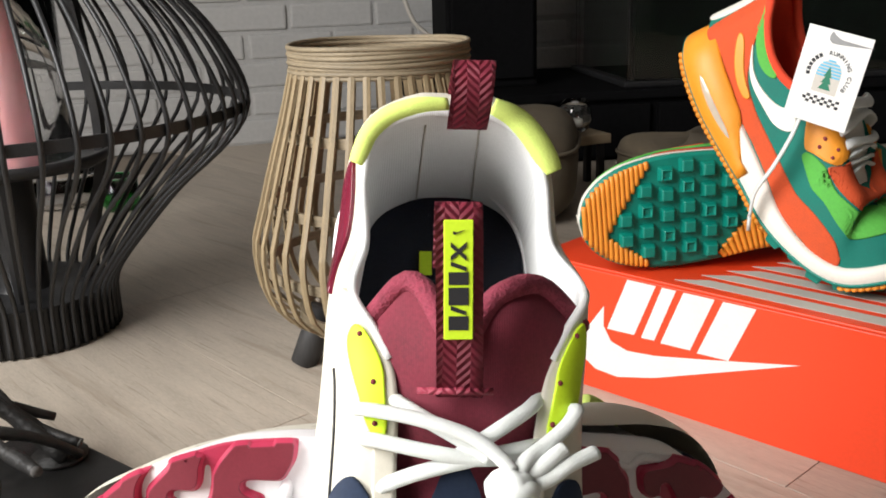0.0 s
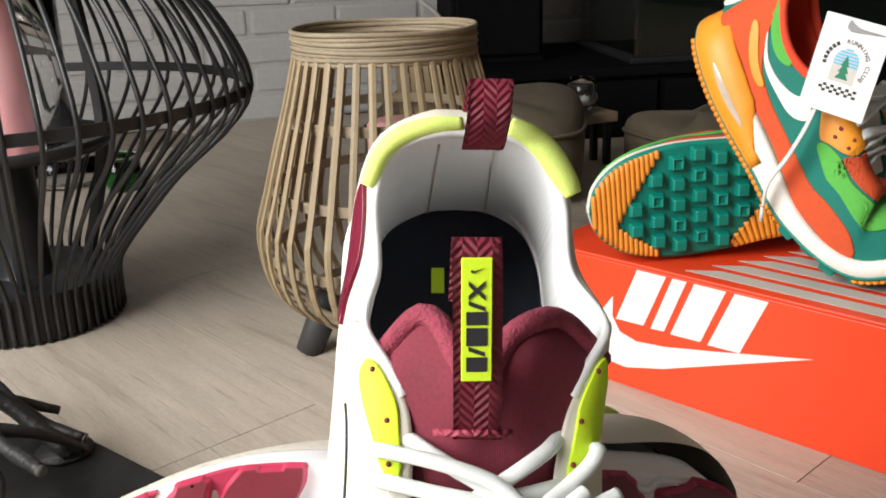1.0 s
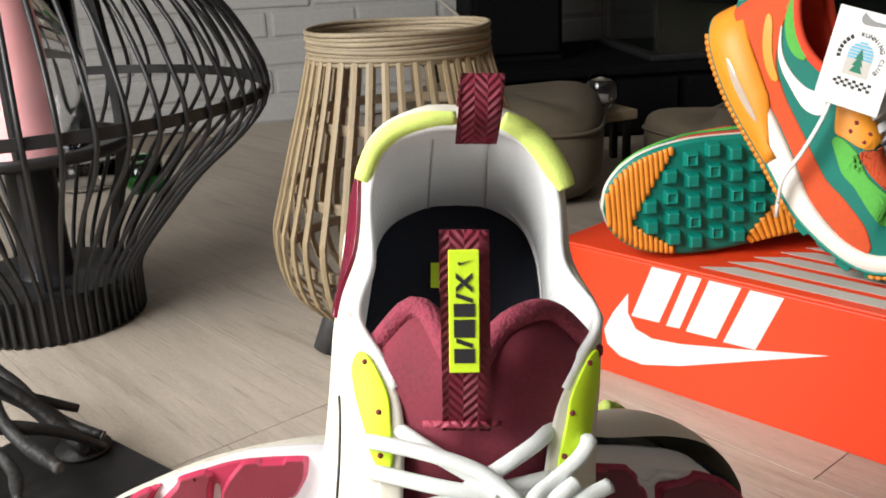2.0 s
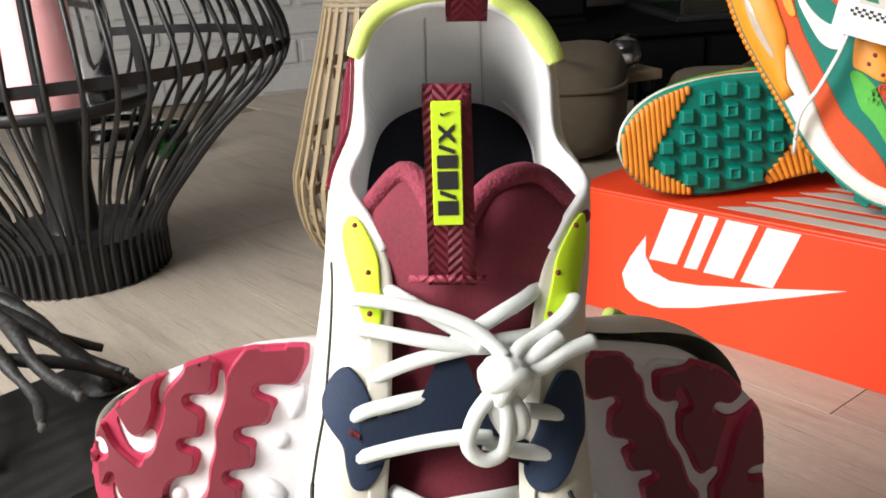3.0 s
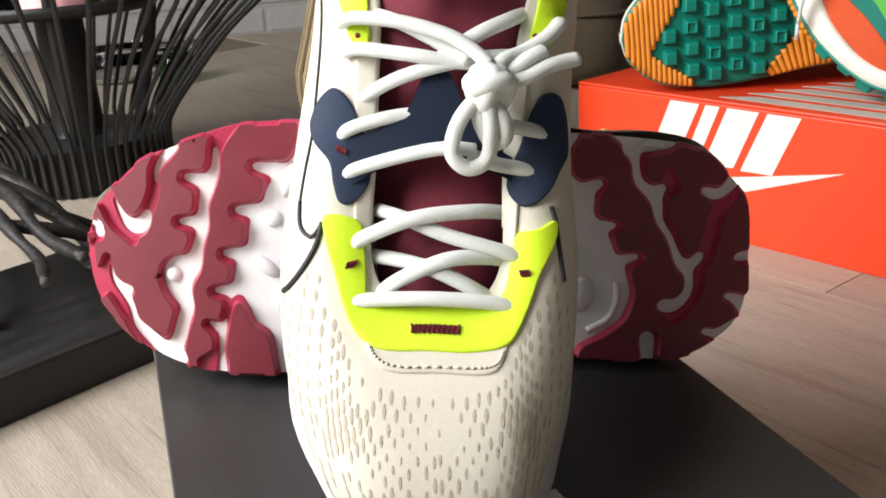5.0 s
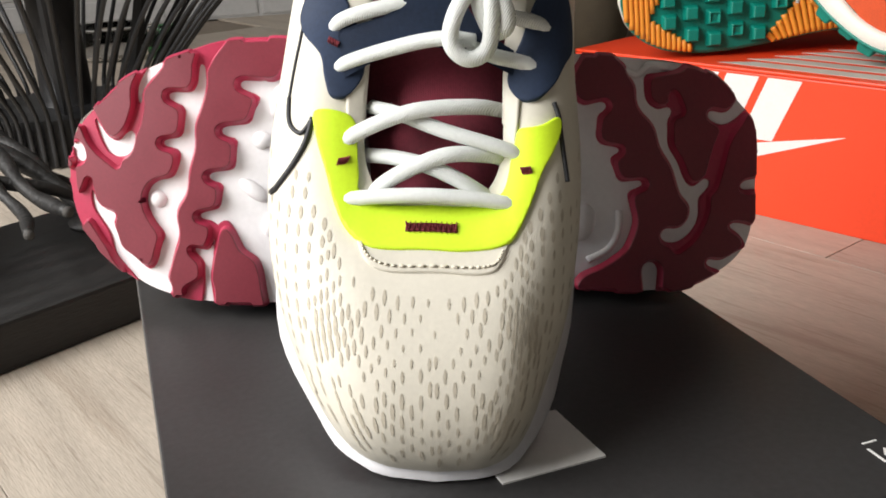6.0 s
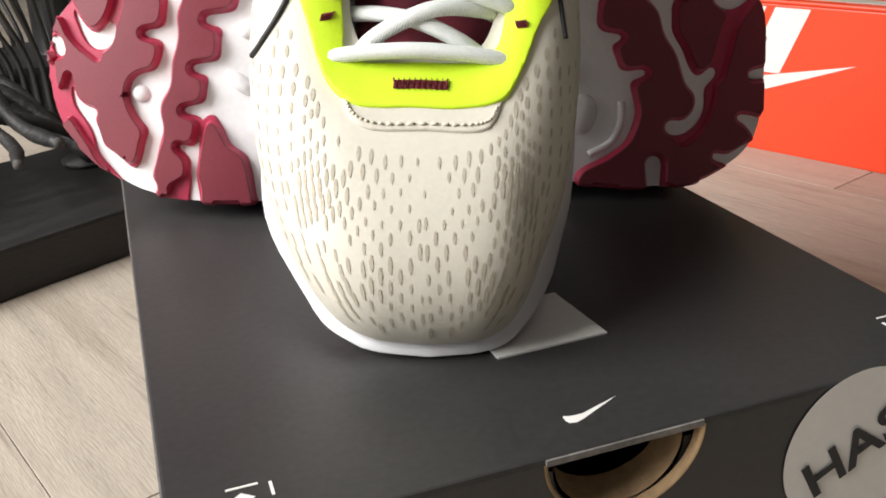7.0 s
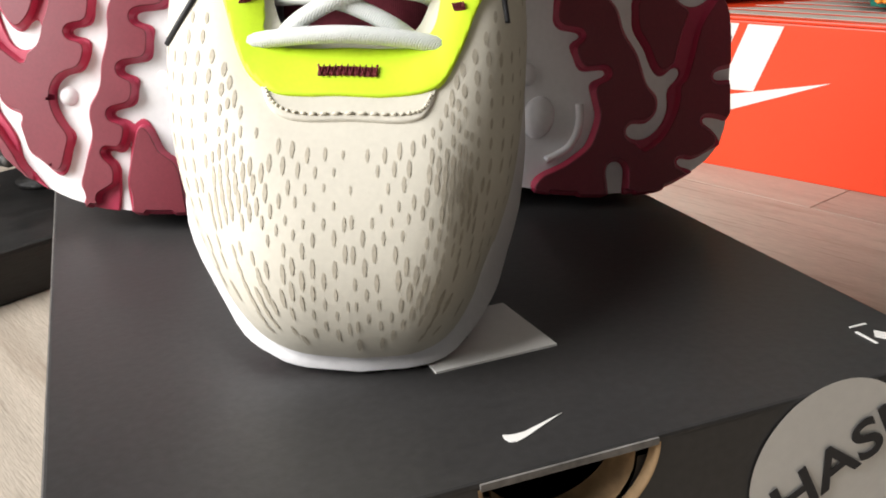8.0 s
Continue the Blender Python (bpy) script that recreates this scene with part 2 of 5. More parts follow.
def tube_bm(pts, r, sides=8, bm=None, closed=False, flat=1.0, taper=None):
    """A round (or flattened) tube along points."""
    bm = bm or bmesh.new()
    pts = [Vector(p) for p in pts]
    n = len(pts)
    up = Vector((0.13, 0.21, 0.97))
    rings = []
    for i, p in enumerate(pts):
        a, b = (pts[(i - 1) % n], pts[(i + 1) % n]) if closed else (pts[max(i - 1, 0)], pts[min(i + 1, n - 1)])
        t = (b - a).normalized()
        s = t.cross(up)
        s = s.normalized() if s.length > 1e-4 else Vector((1, 0, 0))
        u = s.cross(t)
        up = u
        k = r * (taper(i / (n - 1)) if taper else 1)
        rings.append([bm.verts.new(p + (s * math.cos(q) + u * (flat * math.sin(q))) * k) for q in (2 * math.pi * j / sides for j in range(sides))])
    for a, b in zip(rings, rings[1:] + ([rings[0]] if closed else [])):
        for j in range(sides):
            bm.faces.new((a[j], a[(j + 1) % sides], b[(j + 1) % sides], b[j]))
    if not closed:
        bm.faces.new(rings[0][::-1]), bm.faces.new(rings[-1])
    return bm


def grid_bm(rows, closed=False, bm=None):
    """Faces between rows of points."""
    bm = bm or bmesh.new()
    vs = [[bm.verts.new(p) for p in r] for r in rows]
    for a, b in zip(vs, vs[1:]):
        k = len(a)
        for j in range(k if closed else k - 1):
            bm.faces.new((a[j], a[(j + 1) % k], b[(j + 1) % k], b[j]))
    return bm


def slab_bm(outline, h, bm=None, z0=0.0):
    """A flat plate: the outline (x, y) raised from z0 to z0 + h."""
    bm = bm or bmesh.new()
    lo = [bm.verts.new((x, y, z0)) for x, y in outline]
    hi = [bm.verts.new((x, y, z0 + h)) for x, y in outline]
    n = len(lo)
    for i in range(n):
        bm.faces.new((lo[i], lo[(i + 1) % n], hi[(i + 1) % n], hi[i]))
    bm.faces.new(hi)
    return bm


def interp(table, x):
    """Smooth value of each column of a table sorted by its first column."""
    i = 0
    while i < len(table) - 2 and x > table[i + 1][0]:
        i += 1
    r = [table[max(i - 1, 0)], table[i], table[i + 1], table[min(i + 2, len(table) - 1)]]
    h = r[2][0] - r[1][0]
    u = min(max((x - r[1][0]) / h, 0), 1)
    out = []
    for c in range(1, len(r[1])):
        m1 = (r[2][c] - r[0][c]) / max(r[2][0] - r[0][0], 1e-9) * h
        m2 = (r[3][c] - r[1][c]) / max(r[3][0] - r[1][0], 1e-9) * h
        out.append((2 * u ** 3 - 3 * u * u + 1) * r[1][c] + (u ** 3 - 2 * u * u + u) * m1 + (3 * u * u - 2 * u ** 3) * r[2][c] + (u ** 3 - u * u) * m2)
    return out


def check_mark(x0, x1, y0, fat):
    """A long tapering tick, as an outline in x and y."""
    w = x1 - x0
    low = [(x0 + 0.02 * w, y0 + 0.10 * w), (x0, y0), (x0 + 0.03 * w, y0 - 0.09 * w), (x0 + 0.12 * w, y0 - 0.13 * w), (x0 + 0.25 * w, y0 - 0.10 * w), (x1, y0 + 0.19 * w)]
    high = [(x0 + 0.30 * w, y0 - 0.10 * w + fat * w), (x0 + 0.18 * w, y0 - 0.09 * w + fat * w), (x0 + 0.12 * w, y0 - 0.02 * w + fat * w * 0.6), (x0 + 0.12 * w, y0 + 0.05 * w)]
    return low + high

# ---------- the room ----------
# Floor: limed oak boards laid aslant, over a dark bed that shows in the joints.
bm = box_bm(5.2, 5.2, 0.05, pose(0, 0.3, -0.054))
floor = tagged(link("floor", bm, M_JOINT, False), "pale limed oak board floor with grey grain", "floor", kind="structure")
FL_TURN = -52
plank_mesh = {}


def plank(m, length):
    if length not in plank_mesh:
        b = box_bm(length + 0.0012, 0.1896, 0.006, pose(0, 0, -0.006), 0.0003, 1)
        me = bpy.data.meshes.new("plank")
        b.to_mesh(me)
        b.free()
        me.materials.append(M_FLOOR)
        plank_mesh[length] = me
    ob = new("plank", plank_mesh[length])
    ob.parent = floor
    ob.matrix_basis = m
    return ob


def wall_bm(sx, sz, th, holes=()):
    """A wall along x with rectangular openings (x0, x1, z0, z1) through it."""
    bm = bmesh.new()
    xs = sorted({-sx / 2, sx / 2, *(h[0] for h in holes), *(h[1] for h in holes)})
    zs = sorted({0.0, sz, *(h[2] for h in holes), *(h[3] for h in holes)})
    for a, b in zip(xs, xs[1:]):
        for c, d in zip(zs, zs[1:]):
            if any(h[0] <= a and b <= h[1] and h[2] <= c and d <= h[3] for h in holes):
                continue
            bmesh.ops.create_cube(bm, size=1, matrix=Matrix.Translation(((a + b) / 2, 0, (c + d) / 2)) @ Matrix.Diagonal((b - a, th, d - c, 1)))
    return bm


# The brick wall stands a little turned; its lower courses are single bricks.
WALL_M = pose(-0.33, 2.10, 0, 0, 0, 14)
bm = box_bm(3.4, 0.1, 2.4, pose(-0.35, 0.062, 0))
wall_brick = tagged(link("wall_north", bm, M_MORTAR, False), "grey painted brick wall", "wall", kind="structure")
wall_brick.matrix_world = WALL_M
# Added walls and ceiling close the room; the dark ones cut bounced light.
for name, m, sx, material, holes in (
        ("wall_west", pose(-1.42, 0.2, 0, 0, 0, 90), 4.8, M_PLASTER, [(-1.25, 0.15, 0.45, 1.8)]),
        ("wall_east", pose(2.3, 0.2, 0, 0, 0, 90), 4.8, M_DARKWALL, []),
        ("wall_south", pose(0.2, -2.0, 0), 4.3, M_GREYWALL, []),
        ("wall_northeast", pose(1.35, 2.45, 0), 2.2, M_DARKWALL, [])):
    ob = tagged(link(name, wall_bm(sx, 2.4, 0.1, holes), material, False), "added plain plastered wall closing the room", "wall", kind="structure")
    ob.matrix_world = m
tagged(link("ceiling", box_bm(4.6, 4.9, 0.1, pose(0.2, 0.2, 2.4)), M_PLASTER, False), "added plain white plaster ceiling closing the room", "ceiling", kind="structure")


# ---------- black cabinet with a fish tank, far back ----------
cab = thing("low_cabinet", pose(0.78, 1.98, 0, 0, 0, 4), "long low black lacquered cabinet against the wall", "cabinet")
part("body", box_bm(1.44, 0.46, 0.13, pose(0, 0, 0.0), 0.004), M_LACQUER, cab, smooth=False)
part("top", box_bm(1.5, 0.5, 0.02, pose(0, 0, 0.1302), 0.004), M_LACQUER, cab, smooth=False)
for i in range(3):
    d = part("door", box_bm(0.46, 0.014, 0.11, pose(-0.48 + 0.48 * i, -0.238, 0.01), 0.002), M_LACQUER, cab, smooth=False)
    part("handle", box_bm(0.08, 0.012, 0.008, pose(-0.48 + 0.48 * i, -0.251, 0.085), 0.003), M_METAL, d, smooth=False)
tank = thing("fish_tank", pose(0.98, 1.98, 0.1505, 0, 0, 4), "unlit dark glass fish tank on the black cabinet", "fish tank")
part("water", box_bm(0.94, 0.36, 0.42, pose(0, 0, 0.01)), M_TANK, tank, smooth=False)
for x, y, sx, sy in ((0, -0.19, 0.98, 0.006), (0, 0.19, 0.98, 0.006), (-0.482, 0, 0.006, 0.372), (0.482, 0, 0.006, 0.372)):
    part("pane", box_bm(sx, sy, 0.45, pose(x, y, 0), 0.001, 1), M_GLASS, tank, smooth=False)
part("lid", box_bm(1.0, 0.41, 0.05, pose(0, 0, 0.4502), 0.004), M_LACQUER, tank, smooth=False)
part("rim", box_bm(1.0, 0.41, 0.012, pose(0, 0, -0.0), 0.003), M_METAL, tank, smooth=False)
spk = thing("tall_speaker", pose(0.22, 1.94, 0.1505, 0, 0, 4), "tall matt black loudspeaker on the black cabinet", "speaker")
part("body", box_bm(0.20, 0.22, 0.9, None, 0.006), M_LACQUER, spk, smooth=False)
part("grille", box_bm(0.18, 0.012, 0.86, pose(0, -0.117, 0.02), 0.004), M_LACQUER, spk, smooth=False)
cable = thing("power_cable", pose(0.03, 1.92, 0), "thin grey cable hanging by the wall", "cable")
part("cord", tube_bm(spline([(-0.02, 0.0, 0.62), (0.0, 0, 0.42), (0.03, 0, 0.3), (0.09, -0.01, 0.22), (0.09, -0.05, 0.006)], 24), 0.005, 6), M_STRIPE, cable)
part("plug", box_bm(0.02, 0.02, 0.03, pose(-0.02, 0, 0.62), 0.004), M_METAL, cable)


def cushion(name, m, sx, sy, sz, label, category):
    ob = thing(name, m, label, category)
    bm = bmesh.new()
    rows = []
    for i in range(13):
        v = -math.pi / 2 + math.pi * i / 12
        row = []
        for j in range(40):
            u = 2 * math.pi * j / 40
            f = lambda c, e: math.copysign(abs(c) ** e, c)
            row.append((sx / 2 * f(math.cos(v), 0.35) * f(math.cos(u), 0.45), sy / 2 * f(math.cos(v), 0.35) * f(math.sin(u), 0.45),
                        sz / 2 + sz / 2 * f(math.sin(v), 0.55) + 0.008 * math.sin(3 * u) * (i > 6)))
        rows.append(row)
    part("body", grid_bm(rows, True), M_KHAKI, ob)
    seam = [(sx / 2 * 1.004 * math.copysign(abs(math.cos(u)) ** 0.45, math.cos(u)), sy / 2 * 1.004 * math.copysign(abs(math.sin(u)) ** 0.45, math.sin(u)), sz * 0.72)
            for u in (2 * math.pi * j / 60 for j in range(60))]
    part("piping", tube_bm(seam, 0.0035, 6, closed=True), M_KHAKI, ob)
    return ob


cushion("floor_cushion", pose(0.13, 1.36, 0, 0, 0, -14), 0.36, 0.30, 0.165, "stuffed khaki canvas floor cushion", "cushion")
cushion("floor_cushion", pose(0.53, 1.42, 0, 0, 0, 20), 0.22, 0.2, 0.10, "low khaki canvas cushion on the floor", "cushion")

# small plant stand with a glass ball
stand = thing("plant_stand", pose(0.345, 1.50, 0, 0, 0, 20), "small stand with a pine top and black legs", "stand")
part("top", box_bm(0.10, 0.07, 0.018, pose(0, 0, 0.082), 0.002), M_PINE, stand, smooth=False)
for x in (-0.035, 0.035):
    for y in (-0.022, 0.022):
        part("leg", box_bm(0.012, 0.012, 0.082, pose(x, y, 0), 0.001), M_METAL, stand, smooth=False)
ball = thing("glass_ball_holder", pose(0.338, 1.50, 0.1002), "round clear glass holder with a small white tealight", "candle holder")
part("bowl", lathe_bm([(0.012, 0.0), (0.024, 0.008), (0.033, 0.028), (0.03, 0.05), (0.02, 0.063), (0.018, 0.062), (0.028, 0.049), (0.0305, 0.028), (0.022, 0.011), (0.001, 0.005)], 32), M_GLASS, ball)
part("tealight", lathe_bm([(0.001, 0.0125), (0.0145, 0.0125), (0.0145, 0.026), (0.001, 0.026)], 24), M_PRINT, ball)

# glass dishes seen through the wire lantern
for x, y, r, material, label in ((-0.62, 1.53, 0.075, M_GLASS, "shallow clear glass dish on the floor"), (-0.50, 1.47, 0.035, M_GREEN_GLASS, "small green glass bottle base")):
    dish = thing("glass_dish", pose(x, y, 0.0), label, "dish")
    part("bowl", lathe_bm([(0.001, 0.001), (r * 0.7, 0.001), (r, 0.02), (r, 0.06), (r - 0.004, 0.06), (r - 0.006, 0.022), (r * 0.68, 0.006), (0.001, 0.006)], 36), material, dish)
    part("rim", tube_bm([(r * math.cos(u), r * math.sin(u), 0.061) for u in (2 * math.pi * j / 36 for j in range(36))], 0.0028, 6, closed=True), material, dish)


# ---------- wire lantern ----------
LANT = thing("wire_lantern", pose(-0.46, 0.87, 0), "onion-shaped black metal wire lantern on the floor", "lantern")
LAN_PROFILE = [(0.002, 0.104), (0.03, 0.104), (0.056, 0.106), (0.075, 0.116), (0.108, 0.143), (0.167, 0.197), (0.215, 0.254), (0.245, 0.277), (0.262, 0.280), (0.29, 0.274), (0.34, 0.248), (0.378, 0.217), (0.43, 0.165), (0.50, 0.11), (0.57, 0.075), (0.60, 0.07)]
N_WIRE = 56
for i in range(N_WIRE):
    a = 2 * math.pi * (i + 0.3) / N_WIRE
    zs = [0.002 + (0.60 - 0.002) * k / 40 for k in range(41)]
    pts = [((interp(LAN_PROFILE, z)[0]) * math.cos(a), (interp(LAN_PROFILE, z)[0]) * math.sin(a), z) for z in zs]
    part("wire", tube_bm(pts, 0.0027, 6), M_METAL, LANT)
for r, z, h in ((0.2755, 0.252, 0.012), (0.068, 0.594, 0.012)):
    part("ring_band", lathe_bm([(r, z), (r + 0.0022, z), (r + 0.0022, z + h), (r, z + h), (r, z)], 64), M_METAL, LANT, smooth=False)
part("base_drum", lathe_bm([(0.001, 0.001), (0.1, 0.001), (0.1, 0.054), (0.001, 0.054)], 56), M_METAL, LANT, smooth=False)
part("post", lathe_bm([(0.033, 0.0545), (0.03, 0.06), (0.027, 0.2), (0.033, 0.2)], 24), M_METAL, LANT)
part("candle_plate", lathe_bm([(0.001, 0.2), (0.112, 0.2), (0.118, 0.206), (0.118, 0.214), (0.113, 0.214), (0.111, 0.2075), (0.001, 0.2075)], 48), M_METAL, LANT)
for a in (18, 108, 198, 288):
    c, s = math.cos(radians(a)), math.sin(radians(a))
    pts = spline([(0.07 * c, 0.07 * s, 0.055), (0.105 * c, 0.105 * s, 0.2), (0.10 * c, 0.10 * s, 0.33), (0.07 * c, 0.07 * s, 0.59)], 20)
    part("upright_bar", tube_bm(pts, 0.008, 4, flat=0.6), M_METAL, LANT, smooth=False)
cand = thing("pillar_candle", pose(-0.462, 0.87, 0.2077), "tall smooth pink pillar candle on the lantern plate", "candle")
part("wax", lathe_bm([(0.001, 0), (0.0405, 0), (0.041, 0.003), (0.041, 0.237), (0.039, 0.24), (0.03, 0.238), (0.001, 0.236)], 40), M_CANDLE, cand)
part("wick", tube_bm([(0, 0, 0.235), (0.001, 0, 0.243), (0.003, 0, 0.25)], 0.0012, 6), M_INK, cand)
hur = thing("hurricane_glass", pose(-0.462, 0.87, 0.2077), "clear glass cylinder around the pink candle", "glass cylinder")
clear = [part("cylinder", lathe_bm([(0.078, 0.0), (0.08, 0.0), (0.08, 0.256), (0.078, 0.256), (0.078, 0.0)], 48), M_GLASS, hur)]
clear.append(part("rim", lathe_bm([(0.0778, 0.2575), (0.079, 0.2563), (0.0802, 0.2575), (0.0802, 0.2595), (0.079, 0.2607), (0.0778, 0.2595), (0.0778, 0.2575)], 48), M_GLASS, hur, "rounded glass rim"))
for ob in clear:
    ob.visible_shadow = False


# ---------- bamboo lantern ----------
BAS = thing("bamboo_lantern", pose(-0.028, 0.735, 0), "slatted natural bamboo lantern on three dark legs", "lantern")
BAS_PROFILE = [(0.043, 0.088), (0.055, 0.109), (0.075, 0.128), (0.10, 0.1365), (0.139, 0.139), (0.17, 0.130), (0.21, 0.1185), (0.267, 0.101), (0.312, 0.089)]
slat_mesh = None
for i in range(40):
    a = 360 * i / 40 + random.uniform(-0.7, 0.7)
    if slat_mesh is None:
        rows = []
        for k in range(17):
            z = 0.043 + (0.312 - 0.043) * k / 16
            r = interp(BAS_PROFILE, z)[0]
            w2 = 0.0034
            rows.append([(r - 0.002, -w2, z), (r + 0.0006, -w2, z), (r + 0.0014, 0, z), (r + 0.0006, w2, z), (r - 0.002, w2, z)])
        b = grid_bm(rows, True)
        slat_mesh = bpy.data.meshes.new("slat")
        b.to_mesh(slat_mesh)
        b.free()
        slat_mesh.materials.append(M_BAMBOO)
    s = new("slat", slat_mesh)
    s.parent = BAS
    s.matrix_basis = pose(0, 0, 0, 0, 0, a)
for k in range(8):
    z = 0.305 + 0.0038 * k
    bm = tube_bm([((0.0885 + 0.0012 * (k % 2)) * math.cos(u), (0.0885 + 0.0012 * (k % 2)) * math.sin(u), z + 0.0007 * math.sin(3 * u + k)) for u in (2 * math.pi * j / 56 for j in range(56))], 0.0026, 6, closed=True)
    part("rim_cane", bm, M_BAMBOO2, BAS)
for z, r in ((0.242, 0.103), (0.172, 0.124), (0.105, 0.1315), (0.052, 0.099)):
    part("hoop", lathe_bm([(r - 0.006, z), (r - 0.0025, z), (r - 0.0025, z + 0.010), (r - 0.006, z + 0.010), (r - 0.006, z)], 56), M_BAMBOO2, BAS, smooth=False)
part("bottom", lathe_bm([(0.001, 0.04), (0.088, 0.04), (0.09, 0.048), (0.001, 0.048)], 40), M_BAMBOO2, BAS, smooth=False)
for a in (192, 312, 72):
    c, s = math.cos(radians(a)), math.sin(radians(a))
    part("leg", tube_bm([(0.072 * c, 0.072 * s, 0.06), (0.085 * c, 0.085 * s, 0.03), (0.098 * c, 0.098 * s, 0.001)], 0.0165, 16, taper=lambda u: 1 - 0.15 * u), M_DARKWOOD, BAS)
cand2 = thing("pillar_candle", pose(-0.012, 0.735, 0.0485), "pink pillar candle inside the bamboo lantern", "candle")
part("wax", lathe_bm([(0.001, 0), (0.0375, 0), (0.038, 0.003), (0.038, 0.187), (0.036, 0.19), (0.001, 0.187)], 36), M_CANDLE, cand2)
part("wick", tube_bm([(0, 0, 0.186), (0.001, 0, 0.193), (0.003, 0, 0.199)], 0.0012, 6), M_INK, cand2)


# ---------- black root sculpture on its board ----------
ROOT = thing("root_sculpture", pose(-0.364, 0.356, 0, 0, 0, 48), "blackened twisted root on a black wooden board", "sculpture")
part("board", box_bm(0.31, 0.19, 0.034, pose(0.0, 0.0, 0), 0.003), M_BLACKWOOD, ROOT, smooth=False)
ROOT_STEMS = (([(0.055, 0.25, 0.155), (0.075, 0.17, 0.120), (0.098, 0.085, 0.082), (0.128, 0.01, 0.046)], 0.0085),
              ([(0.075, 0.23, 0.15), (0.088, 0.16, 0.112), (0.112, 0.08, 0.078), (0.135, 0.02, 0.044)], 0.0070),
              ([(0.08, 0.16, 0.12), (0.077, 0.085, 0.100), (0.072, 0.01, 0.085), (0.067, -0.055, 0.078)], 0.0062),
              ([(0.05, 0.12, 0.11), (0.055, 0.04, 0.090), (0.050, -0.02, 0.080), (0.035, -0.065, 0.072)], 0.0052),
              ([(0.11, 0.20, 0.11), (0.115, 0.12, 0.085), (0.125, 0.06, 0.060), (0.140, 0.02, 0.044)], 0.0060),
              ([(-0.06, 0.03, 0.10), (0.02, 0.045, 0.10), (0.08, 0.02, 0.082), (0.132, 0.01, 0.042)], 0.0055),
              ([(0.0, 0.15, 0.06), (0.02, 0.06, 0.08), (0.0, -0.02, 0.07), (-0.03, -0.05, 0.038)], 0.0055),
              ([(0.10, 0.17, 0.070), (0.06, 0.10, 0.062), (0.03, 0.03, 0.055), (0.010, -0.03, 0.042)], 0.0048),
              ([(-0.03, 0.10, 0.12), (0.03, 0.09, 0.11), (0.09, 0.09, 0.092), (0.15, 0.07, 0.050)], 0.0050))
for k, (pts, r) in enumerate(ROOT_STEMS):
    pp = [p + Vector((0.0025 * math.sin(11 * j / 27 + 2 * k), 0.0045 * math.sin(7 * j / 27 + k), 0.0035 * math.cos(9 * j / 27 + k))) for j, p in enumerate(spline(pts, 28))]
    st = part("stem", tube_bm(pp, r, 9, taper=lambda u: 1.12 - 0.35 * u + 0.12 * math.sin(14 * u + k) + 0.05 * math.sin(31 * u)), M_BARK, ROOT)
    d = (pp[-1] - pp[-2]).normalized()
    part("cut_end", tube_bm([pp[-1] - d * 0.0005, pp[-1] + d * 0.0008], r * 0.7, 9), M_CUTWOOD, st, "pale sawn end")
fd = part("foot_disc", lathe_bm([(0.001, 0.0342), (0.021, 0.0342), (0.022, 0.038), (0.001, 0.041)], 24), M_BARK, ROOT)
fd.matrix_basis = pose(0.13, 0.03, 0)


# ---------- black shoe box ----------
BBW, BBD, BBH, BB_TURN = 0.2045, 0.335, 0.124, 18.8
BB = thing("shoe_box", pose(-0.0745, -0.1025, 0, 0, 0, BB_TURN), "matt black drawer-style shoe box with a finger hole", "shoe box")


def sleeve_front(bm, x0, x1, z0, z1, y, cx, rad, squash, n=18):
    """Front sheet with a half-moon cut in its upper edge."""
    lo, hi = [], []
    xs = [x0, cx - rad] + [cx - rad * math.cos(math.pi * i / n) for i in range(1, n)] + [cx + rad, x1]
    for x in xs:
        inside = abs(x - cx) < rad
        top = z1 - squash * math.sqrt(max(rad * rad - (x - cx) ** 2, 0)) if inside else z1
        lo.append((x, y, z0)), hi.append((x, y, top))
    return grid_bm([lo, hi], bm=bm)


HCX, HRAD = 0.1005, 0.0201
bm = bmesh.new()
sleeve_front(bm, 0.0015, BBW - 0.0015, 0, BBH - 0.0012, 0.0, HCX, HRAD, 0.92)
sleeve_front(bm, 0.0015, BBW - 0.0015, 0, BBH - 0.0012, 0.0022, HCX, HRAD, 0.92)
part("front", bm, M_BLACKBOX, BB, smooth=False)
bm = box_bm(BBW, BBD, 0.0022, pose(BBW / 2, BBD / 2, BBH - 0.0022), 0.0008)
part("lid", bm, M_BLACKBOX, BB, "matt black printed lid", smooth=False)
for x in (0.0011, BBW - 0.0011):
    part("side", box_bm(0.0022, BBD - 0.003, BBH - 0.003, pose(x, BBD / 2, 0.0)), M_BLACKBOX, BB, smooth=False)
part("back", box_bm(BBW - 0.005, 0.0022, BBH - 0.003, pose(BBW / 2, BBD - 0.003, 0)), M_BLACKBOX, BB, smooth=False)
rim = lambda k, d: [(HCX - (HRAD + d) * math.cos(math.pi * i / 24), k, BBH - 0.0014 - 0.92 * (HRAD + d) * math.sin(math.pi * i / 24)) for i in range(25)]
part("hole_edge", grid_bm([rim(-0.0003, 0.0006), rim(-0.0003, -0.0003), rim(0.0024, -0.0003)]), M_KRAFT, BB, "torn brown cardboard edge of the finger hole")
drawer_rim = [(HCX - (HRAD - 0.0035) * math.cos(math.pi * i / 24), BBH - 0.004 - 0.86 * (HRAD - 0.003) * math.sin(math.pi * i / 24)) for i in range(25)]
